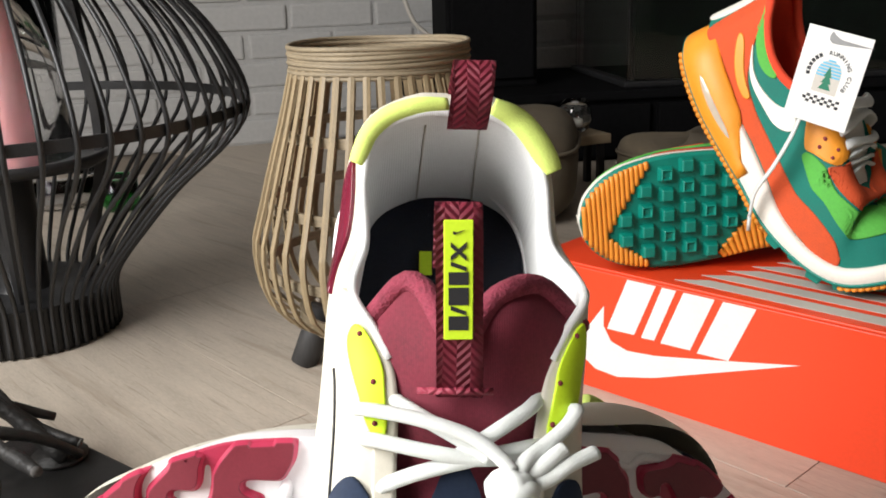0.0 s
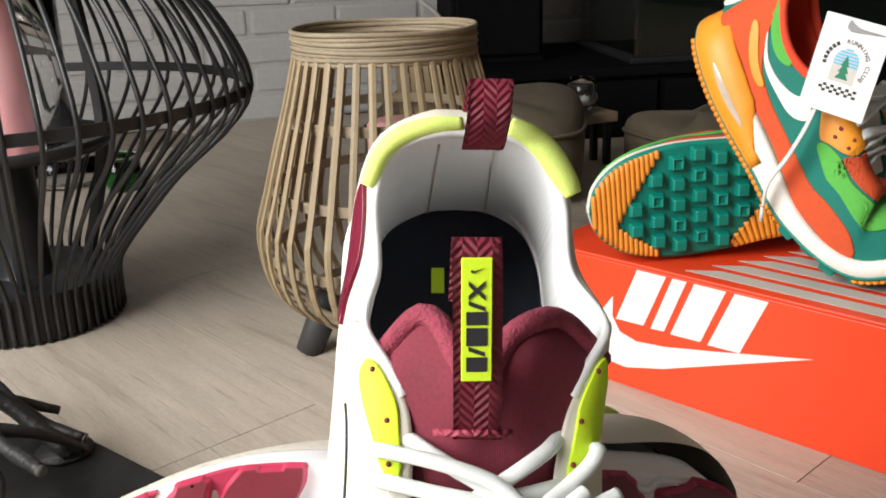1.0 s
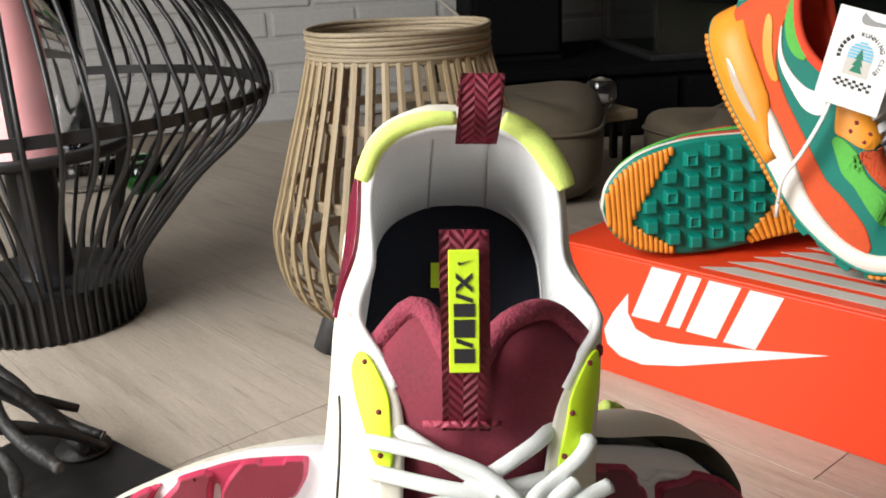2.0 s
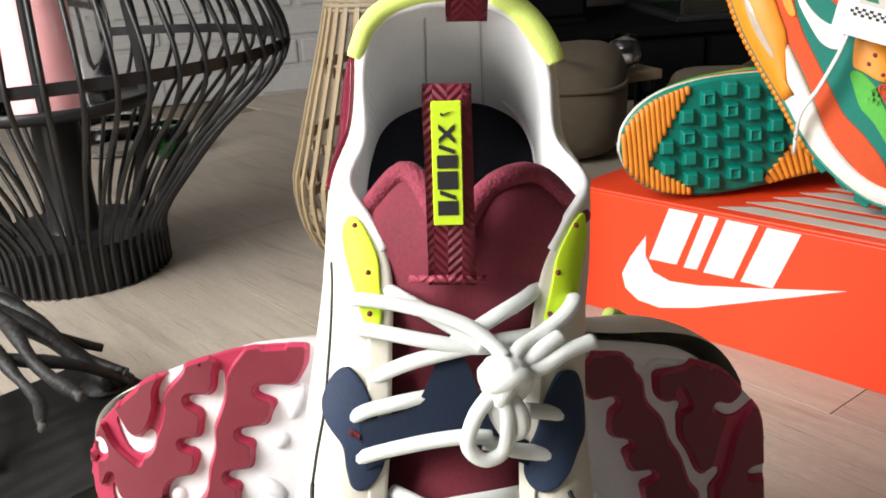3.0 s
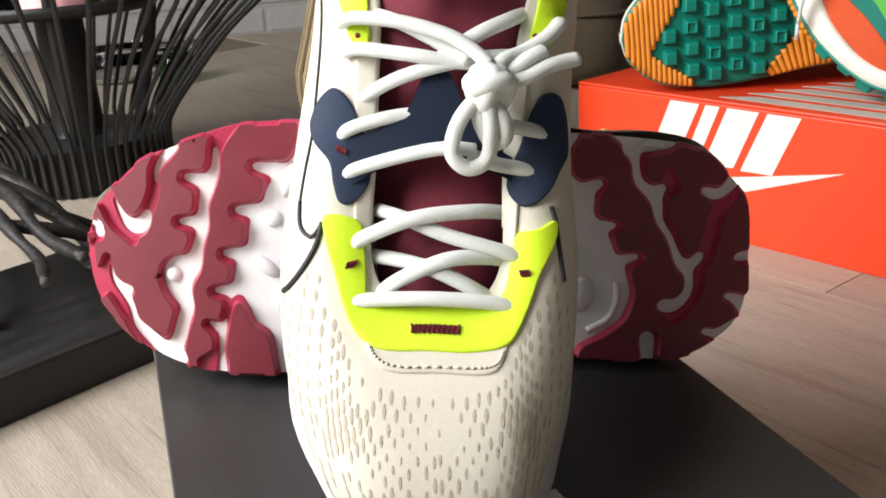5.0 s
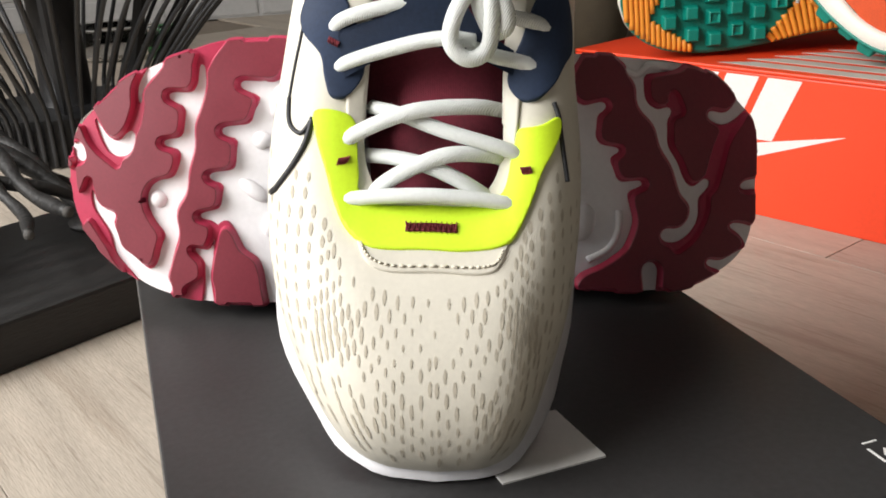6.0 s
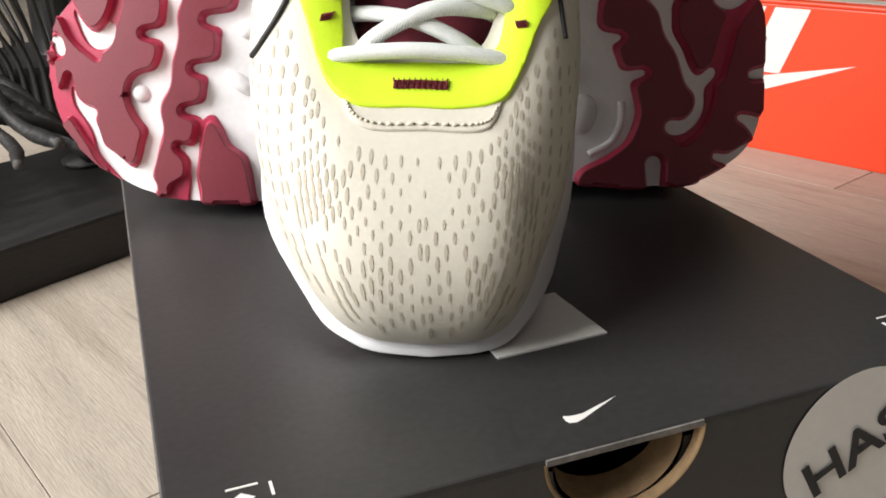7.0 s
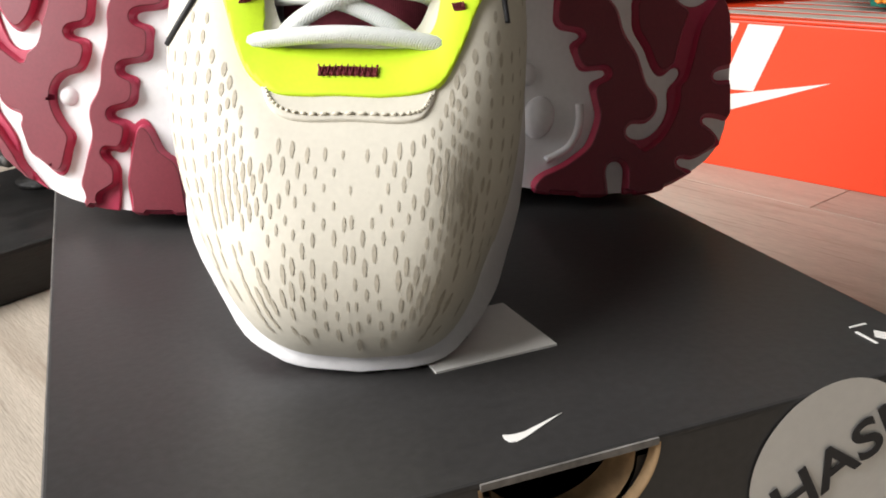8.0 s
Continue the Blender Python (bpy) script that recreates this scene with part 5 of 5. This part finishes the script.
    for sg in (-1, 1):
        for i in range(23):
            for j in range(15):
                s = sg * (0.004 + 0.47 * (i + 0.5 * (j % 2)) / 22)
                v = 0.10 + 0.64 * j / 14 + rnd.uniform(-0.006, 0.006)
                a = abs(s)
                if v > interp(((0, 0.79), (0.1, 0.785), (0.19, 0.77), (0.29, 0.72), (0.335, 0.66), (0.35, 0.36), (0.4, 0.36), (0.5, 0.42)), a)[0] or rnd.random() < 0.14:
                    continue
                if (a > 0.22 or (a > 0.11 and v < 0.34)) and (i + j // 2) % 2:
                    continue
                big = 0.5 + 0.5 * math.sin(23 * a + 7 * v) * math.cos(9 * v + 14 * a)
                ll, ww = (0.0010 + 0.0023 * max(big, 0.05)) * (1 if a < 0.2 else 0.65), 0.00026 + 0.00048 * max(big, 0)
                c = up.out(s, v, 0.00012)
                dl = Vector((0, 0.75, 0.25)) if a < 0.2 else (up.at(s, v + 0.01) - up.at(s, v - 0.01))
                e1 = (up.out(s, v + 0.012, 0.00012) - up.out(s, v - 0.012, 0.00012))
                e2 = (up.out(s + 0.01, v, 0.00012) - up.out(s - 0.01, v, 0.00012))
                nn = e2.cross(e1).normalized()
                y = Vector((0, 1, 0.25))
                y = (y - nn * y.dot(nn)).normalized()
                x = y.cross(nn)
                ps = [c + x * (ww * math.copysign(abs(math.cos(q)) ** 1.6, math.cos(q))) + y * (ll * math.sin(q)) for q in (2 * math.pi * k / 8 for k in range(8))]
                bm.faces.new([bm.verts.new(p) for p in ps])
    part("perforation", bm, M_HOLE, shoe, "fine slits in the leather, their inner shade painted flat", kind="stuff")
    return shoe


TOE = Vector((-0.0283, -0.0257, 0.106))
ang, yaw = radians(41), radians(4.1)
lv = Vector((0, math.cos(ang), math.sin(ang)))
uv = Vector((0, -math.sin(ang), math.cos(ang)))
lv2 = lv * math.cos(yaw) + Vector((1, 0, 0)) * math.sin(yaw)
MAIN = Matrix((lv2.cross(uv), lv2, uv)).transposed().to_4x4()
MAIN.translation = TOE
main_shoe = running_shoe(MAIN, "cream running shoe with neon and navy panels, propped on its toe", "running shoes", "propped")
SIDE = Matrix(((0, 1, 0), (0, 0, 1), (1, 0, 0))).to_4x4()
SIDE = Matrix.Rotation(radians(-12), 4, "X") @ SIDE
SIDE.translation = Vector((-0.1775, 0.0955, 0.1790))
running_shoe(SIDE, "cream running shoe lying on its side, maroon sole outward", "running shoes", "lying")


# ---------- the colourful trainers on the orange-red box ----------
AIR_TABLE = [(0.0, 0.0, 0.004, 0.014, 0.0, 0.105, 0.070), (0.08, 0.021, 0.012, 0.014, 0.012, 0.107, 0.071), (0.20, 0.0385, 0.038, 0.014, 0.017, 0.115, 0.074), (0.35, 0.047, 0.080, 0.015, 0.019, 0.135, 0.082),
             (0.50, 0.046, 0.125, 0.018, 0.021, 0.160, 0.091), (0.62, 0.043, 0.165, 0.024, 0.030, 0.189, 0.092), (0.72, 0.041, 0.20, 0.030, 0.034, 0.219, 0.080), (0.82, 0.040, 0.245, 0.034, 0.033, 0.256, 0.077),
             (0.92, 0.033, 0.286, 0.036, 0.025, 0.296, 0.090), (0.97, 0.016, 0.302, 0.036, 0.011, 0.312, 0.102), (1.0, 0.0, 0.306, 0.036, 0.0, 0.314, 0.104)]
AIR_POWER = [(0.0, 2.4), (0.3, 2.6), (0.6, 2.8), (0.8, 2.6), (1.0, 2.3)]


def air_half(l):
    t = [(0.0, 0.0), (0.003, 0.014), (0.010, 0.0255), (0.022, 0.036), (0.04, 0.0445), (0.065, 0.0495), (0.09, 0.051), (0.13, 0.049), (0.17, 0.0455), (0.21, 0.0445), (0.25, 0.0435), (0.275, 0.038), (0.29, 0.027), (0.297, 0.015), (0.300, 0.0)]
    return interp(t, l)[0]


def air_trainer(m, label, bend=None):
    """A trainer with side panels; bend, where given, curls it along a path (w, l, u) to (x, y, z)."""
    shoe = thing("trainer", m, label, "shoe", "trainers on the box")
    up = Upper([(r[0], r[1], r[2], min(r[3], 0.029), *r[4:]) for r in AIR_TABLE], AIR_POWER)

    def add(name, bm, material, text="", smooth=True, parent=None):
        if bend:
            for v in bm.verts:
                v.co = bend(v.co)
        return part(name, bm, material, parent or shoe, text, smooth)

    add("upper", up.skin(120, 20), M_TEAL, "teal suede and mesh upper")
    ls = [0.15 - 0.15 * math.cos(math.pi * i / 44) for i in range(45)]

    def wall(l0, l1, levels, n=60):
        seg = [l for l in (0.15 - 0.15 * math.cos(math.pi * i / n) for i in range(n + 1)) if l0 <= l <= l1]
        rows = []
        for ex, hf in levels:
            r = [(-(air_half(l) + ex), l, hf(l)) for l in seg] + [((air_half(l) + ex), l, hf(l)) for l in seg[::-1]]
            rows.append(r)
        return grid_bm(rows, True)

    top = lambda l: 0.0165 + 0.0175 * min(1, max(0, (l - 0.10) / 0.14))
    add("midsole", wall(0, 0.30, [(-0.002, lambda l: 0.001), (0.001, lambda l: 0.003), (0.0018, lambda l: 0.012), (0.0006, lambda l: top(l) - 0.002), (-0.0015, top), (-0.006, top)]), M_WHITEFOAM, "off-white foam midsole")
    add("heel_midsole", wall(0.172, 0.30, [(-0.001, lambda l: 0.0008), (0.0022, lambda l: 0.003), (0.0034, lambda l: 0.015), (0.0022, lambda l: 0.006 + (top(l) - 0.003) * min(1, max(0.1, (l - 0.165) / 0.05))), (-0.001, lambda l: 0.006 + (top(l) - 0.002) * min(1, max(0.1, (l - 0.165) / 0.05)))]), M_ORANGE, "orange foam heel")
    add("outsole_wrap", wall(0, 0.30, [(-0.0015, lambda l: 0.0004), (0.0016, lambda l: 0.0016), (0.0022, lambda l: 0.0038), (-0.001, lambda l: 0.0046)]), M_TEALRUB, "teal rubber outsole edge")
    for sg in (-1, 1):
        g = [[(sg * (air_half(l) + 0.0042 - 0.0005 * abs(k)), l, 0.0165 + 0.0032 * k * math.sqrt(max(0.02, 1 - ((l - 0.232) / 0.028) ** 2))) for k in (-1, -0.5, 0, 0.5, 1)] for l in (0.204 + 0.056 * i / 20 for i in range(21))]
        add("air_window", grid_bm(g), M_AIR, "clear air window")
    # outsole plate, ribs and square lugs
    g = [[((-1 + 2 * j / 10) * (air_half(l) - 0.001), l, 0.0005) for j in range(11)] for l in ls]
    out = add("outsole", grid_bm(g), M_TEALRUB, "teal rubber outsole")
    # gum rubber: a ribbed crescent round the toe and a ribbed heel
    for k in range(21):
        l = 0.004 + 0.0045 * k
        h = air_half(l) - 0.0008
        spans = [(-h, h)] if l < 0.026 else [(-0.012 + (l - 0.026) * 1.5, h), (-h, -0.018 - (l - 0.026) * 0.75)]
        for a, b in spans:
            if b - a > 0.003:
                add("rib", tube_bm([(a + (b - a) * j / 8, l, -0.0014 + 0.0012 * abs(j / 4 - 1) ** 4) for j in range(9)], 0.0026, 6, flat=0.9), M_GUM, "orange rubber rib", parent=out)
    for i in range(32):
        l = 0.128 + 0.0050 * i
        h = air_half(l) - 0.0005
        b = min(h, -0.047 + (l - 0.128) * 1.0)
        if b + h > 0.004:
            add("rib", tube_bm([(-h + (b + h) * j / 8, l - 0.006 * j / 8, -0.0014) for j in range(9)], 0.0029, 6, flat=0.8), M_GUM, "orange rubber rib", parent=out)
    for i in range(7):
        l = 0.041 + 0.0195 * i
        for j in range(5):
            w = -0.038 + 0.0190 * j + (0.004 if i % 2 else -0.002)
            if abs(w) > air_half(l) - 0.005 or (l < 0.07 and (w > -0.022 + (l - 0.026) * 1.5 or w < -0.010 - (l - 0.026) * 0.75)) or w < -0.036 + (l - 0.128):
                continue
            b = bmesh.new()
            bmesh.ops.create_cone(b, cap_ends=True, segments=4, radius1=0.0100, radius2=0.0072, depth=0.0085, matrix=pose(w, l, -0.0030, 180, 0, 45 + 4))
            bmesh.ops.bevel(b, geom=b.edges[:], offset=0.0009, segments=1, affect="EDGES")
            if (i + j) % 3 == 0:
                b.faces.ensure_lookup_table()
                cap = min(b.faces, key=lambda q: q.calc_center_median().z)
                bmesh.ops.inset_region(b, faces=[cap], thickness=0.0022)
                bmesh.ops.translate(b, verts=cap.verts[:], vec=(0, 0, 0.0022))
            add("square_lug", b, M_TEALRUB, parent=out, smooth=False)
    # panels on both sides
    for sg in (-1, 1):
        P = lambda name, outline, h, material, text: add(name, up.piece([(sg * a, v) for a, v in outline], h, 0.0014), material, text)
        P("mudguard", ((0.30, 0.01), (0.45, 0.005), (0.60, 0.005), (0.75, 0.005), (0.90, 0.01), (0.945, 0.03), (0.955, 0.50), (0.95, 0.88), (0.915, 0.90), (0.88, 0.62), (0.82, 0.31), (0.76, 0.18), (0.714, 0.13), (0.628, 0.10), (0.553, 0.115), (0.442, 0.16), (0.347, 0.13)), 0.0012, M_RUST, "rust suede mudguard")
        P("heel_accent", ((0.895, 0.30), (0.875, 0.36), (0.82, 0.26), (0.775, 0.20), (0.785, 0.13), (0.84, 0.17)), 0.0026, M_ORANGE, "orange moulded accent")
        P("heel_cap", ((0.962, 0.03), (0.995, 0.03), (0.995, 0.62), (0.975, 0.58), (0.962, 0.40)), 0.0022, M_WHITEFOAM, "off-white heel cap")
        P("collar_panel", ((0.935, 0.75), (0.885, 0.58), (0.83, 0.52), (0.79, 0.58), (0.770, 0.72), (0.775, 0.90), (0.82, 0.97), (0.90, 0.97), (0.94, 0.92)), 0.0012, M_APPLE, "apple green collar panel")
        P("quarter", ((0.61, 0.28), (0.600, 0.38), (0.533, 0.46), (0.429, 0.45), (0.354, 0.49), (0.20, 0.54), (0.02, 0.60), (0.02, 0.30), (0.15, 0.24), (0.268, 0.22), (0.36, 0.25), (0.442, 0.28), (0.528, 0.25)), 0.0014, M_APPLE, "apple green mesh quarter")
        P("side_tick", ((0.865, 0.50), (0.815, 0.40), (0.757, 0.40), (0.717, 0.47), (0.698, 0.60), (0.673, 0.48), (0.667, 0.34), (0.700, 0.25), (0.755, 0.27), (0.815, 0.33)), 0.0018, M_WHITEFOAM, "off-white side tick")
        P("eyestay", ((0.655, 0.60), (0.62, 0.80), (0.56, 0.93), (0.495, 0.93), (0.490, 0.72), (0.515, 0.60), (0.592, 0.42), (0.625, 0.36)), 0.0016, M_ORANGE, "orange eyelet panel")
        P("toe_vamp", ((0.535, 0.49), (0.48, 0.66), (0.42, 0.86), (0.25, 0.96), (0.02, 0.96), (0.02, 0.66), (0.20, 0.59), (0.354, 0.52), (0.45, 0.48)), 0.0024, M_RUST, "rust suede vamp")
        for s, v in ((0.60, 0.62), (0.60, 0.50), (0.555, 0.70), (0.555, 0.58)):
            c = up.out(sg * s, v, 0.0018)
            b = bmesh.new()
            bmesh.ops.create_uvsphere(b, u_segments=10, v_segments=6, radius=0.0016, matrix=Matrix.Translation(c) @ Matrix.Diagonal((0.5, 1, 1, 1)))
            add("eyelet", b, M_STITCH, "dark punched eyelet")
    # lining and tongue
    rim = [up.at((-1 if i <= 40 else 1) * (0.60 + 0.40 * (1 - abs(1 - 2 * i / 80))), 1) for i in range(81)]
    add("collar_rim", tube_bm(rim, 0.0042, 8), M_REDLINE, "red padded collar")
    rows = []
    for j in range(9):
        f = j / 8
        row = []
        for i in range(81):
            t = 0.60 + 0.40 * (1 - abs(1 - 2 * i / 80))
            sg = -1 if i <= 40 else 1
            p, c = up.at(sg * t, 1), up.at(sg * t, 0)
            row.append(p.lerp(Vector((c.x * 0.82, 0.16 + (c.y - 0.16) * 0.93, 0.04)), f) + Vector((-p.x, 0, 0)) * 0.12 * (1 - f) * min(1, 4 * f))
        rows.append(row)
    add("lining", grid_bm(rows), M_REDLINE, "red textile lining")
    add("insole", grid_bm([[((-1 + 2 * j / 8) * 0.035, l, 0.043) for j in range(9)] for l in (0.14 + 0.13 * i / 12 for i in range(13))]), M_REDLINE, "red insole")
    tg = [[Vector((0.026 * x, 0.105 + 0.115 * u, 0.072 + 0.052 * u - 0.008 * abs(x) ** 2 - 0.006 * u * u)) for x in (-1 + 2 * j / 12 for j in range(13))] for u in (i / 16 for i in range(17))]
    tg.append([p + Vector((0, 0.004, -0.006)) for p in tg[-1]])
    add("tongue", grid_bm(tg), M_WHITEFOAM, "off-white tongue")
    for i in range(6):
        l = 0.118 + 0.0125 * i
        u = 0.0795 + 0.0058 * i
        pts = spline([(-0.031, l - 0.002, u - 0.012), (-0.025, l, u - 0.001), (0, l + 0.004 * (-1) ** i, u + 0.005), (0.025, l, u - 0.001), (0.031, l - 0.002, u - 0.012)], 24)
        add("lace", tube_bm(pts, 0.0042, 8, flat=0.45), M_LACE, "flat white lace")
    return shoe


# one stands on its bent toe, heel in the air; (u, z) of its sole runs from the toe to the heel
STAND = [(0.350, 0.152), (0.319, 0.139), (0.286, 0.133), (0.254, 0.145), (0.217, 0.173), (0.189, 0.210), (0.154, 0.258), (0.129, 0.304), (0.116, 0.333)]
STAND_PTS = spline([(u, 0, z) for u, z in STAND], 121)
STAND_LEN = [0.0]
for a, b in zip(STAND_PTS, STAND_PTS[1:]):
    STAND_LEN.append(STAND_LEN[-1] + (b - a).length)


def stand_bend(p):
    f = min(max(p.y, 0.0) / 0.30 * STAND_LEN[-1], STAND_LEN[-1] - 1e-5)
    k = 0
    while k < 119 and STAND_LEN[k + 1] < f:
        k += 1
    q = STAND_PTS[k].lerp(STAND_PTS[k + 1], (f - STAND_LEN[k]) / (STAND_LEN[k + 1] - STAND_LEN[k]))
    d = (STAND_PTS[min(k + 6, 120)] - STAND_PTS[max(k - 5, 0)]).normalized()
    n = Vector((d.z, 0, -d.x))
    c = q + n * p.z + d * max(0.0, p.y - 0.30)
    return Vector((c.x, p.x, c.z - RBH))


stand_m = pose(0.118, 0.668, RBH, 0, 0, RB_TURN) @ pose(-0.004, 0.094, 0.004)
air_trainer(stand_m, "orange, teal and green trainer standing on its toe", stand_bend)
LIE = Matrix(((-math.sin(radians(5)), math.cos(radians(5)), 0), (0, 0, 1), (math.cos(radians(5)), math.sin(radians(5)), 0))).to_4x4()
LIE.translation = Vector((0.146, 0.590, 0.1745))
lying = air_trainer(LIE, "teal and orange trainer lying on its side, sole outward")

# hang tag tied to the standing trainer
HANG = pose(0.118, 0.668, 0, 0, 0, RB_TURN) @ pose(0.263, 0.034, 0.309, 90, 0, 0) @ pose(0, 0, 0, 0, 0, -13)
tagp = thing("hang_tag", HANG, "white printed card tag tied to the trainer", "tag")
part("card", box_bm(0.052, 0.074, 0.0006, None, 0.0002, 1), M_PRINT, tagp, smooth=False)
arch = [(-0.010, -0.012), (0.010, -0.012)] + [(0.010 * math.cos(q), 0.004 + 0.010 * math.sin(q)) for q in (math.pi * i / 14 for i in range(15))]
part("printed_arch", slab_bm(arch, 0.0001, z0=0.0006), M_STRIPE, tagp, smooth=False)
for i in range(6):
    y = 0.001 + 0.0024 * i
    hw = 0.0095 if y < 0.004 else math.sqrt(max(0.0095 ** 2 - (y - 0.004) ** 2, 1e-6))
    part("sky_stripe", slab_bm([(-hw, y), (hw, y), (hw, y + 0.0014), (-hw, y + 0.0014)], 0.0001, z0=0.0007), M_SKYBLUE, tagp, "blue printed stripe", smooth=False)
for k in range(3):
    y = -0.009 + 0.005 * k
    part("printed_tree", slab_bm([(-0.0052 + 0.001 * k, y), (0.0052 - 0.001 * k, y), (0, y + 0.0085)], 0.0001, z0=0.0008 + 0.00005 * k), M_PINEGREEN, tagp, "green printed fir tree", smooth=False)
for i in range(10):
    for j in range(3):
        if (i + j) % 2:
            x, y = -0.015 + 0.003 * i, -0.0215 + 0.0022 * j
            part("check", slab_bm([(x, y), (x + 0.003, y), (x + 0.003, y + 0.0022), (x, y + 0.0022)], 0.0001, z0=0.0007), M_INK, tagp, smooth=False)
for k, ch in enumerate("RUNNING CLUB"):
    if ch != " ":
        q = radians(100 - 9.6 * k * 1.25)
        lettering("letter", ch, 0.0046, pose(0.0165 * math.cos(q), 0.003 + 0.0165 * math.sin(q), 0.0008, 0, 0, math.degrees(q) - 90), tagp, M_INK)
for k in range(6):
    q = radians(188 - 12 * k)
    b = part("printed_bar", slab_bm([(-0.0013, -0.0016), (0.0013, -0.0016), (0.0013, 0.0016), (-0.0013, 0.0016)], 0.0001), M_INK, tagp, smooth=False)
    b.matrix_basis = pose(0.0165 * math.cos(q), 0.003 + 0.0165 * math.sin(q), 0.0007, 0, 0, math.degrees(q) - 90)
t2 = part("printed_tick", slab_bm(check_mark(-0.014, 0.022, 0.0, 0.13), 0.0001), M_SILVER, tagp, "grey printed tick", smooth=False)
t2.matrix_basis = pose(0.006, 0.029, 0.0007, 0, 0, -14)
cordm = pose(0.118, 0.668, 0, 0, 0, RB_TURN)
dang = thing("loose_lace", cordm, "loose flat white lace end hanging from the trainer", "lace")
part("ribbon", tube_bm(spline([(0.245, 0.042, 0.29), (0.238, 0.034, 0.262), (0.226, 0.030, 0.235), (0.212, 0.030, 0.212), (0.207, 0.033, 0.19)], 26), 0.0038, 8, flat=0.4), M_LACE, dang)
part("aglet", tube_bm([(0.207, 0.033, 0.191), (0.206, 0.034, 0.176)], 0.0016, 8), M_LACE, dang)
# floor boards over the part of the floor that is in view, last
for i in range(-17, 18):
    for j in range(-6, 7):
        m = pose(0, 0.3, 0, 0, 0, FL_TURN) @ pose(j * 0.602 + 0.19 * (i % 3), i * 0.19, 0)
        p = m.translation
        if -1.5 < p.x < 2.3 and -2.0 < p.y < 2.12 + 0.25 * (p.x + 0.33):
            plank(m, 0.6)
brick_mesh = bpy.data.meshes.new("brick")
b = box_bm(0.204, 0.02, 0.058, None, 0.006, 2)
b.to_mesh(brick_mesh)
b.free()
brick_mesh.materials.append(M_WALL)
for r in range(9):
    for k in range(-9, 7):
        ob = new("brick", brick_mesh)
        ob.parent = wall_brick
        ob.matrix_basis = pose(0.214 * k + 0.107 * (r % 2) + random.uniform(-0.003, 0.003), 0.0165 + random.uniform(-0.0015, 0.0015), 0.003 + 0.068 * r, random.uniform(-0.6, 0.6), random.uniform(-0.5, 0.5), random.uniform(-0.4, 0.4))
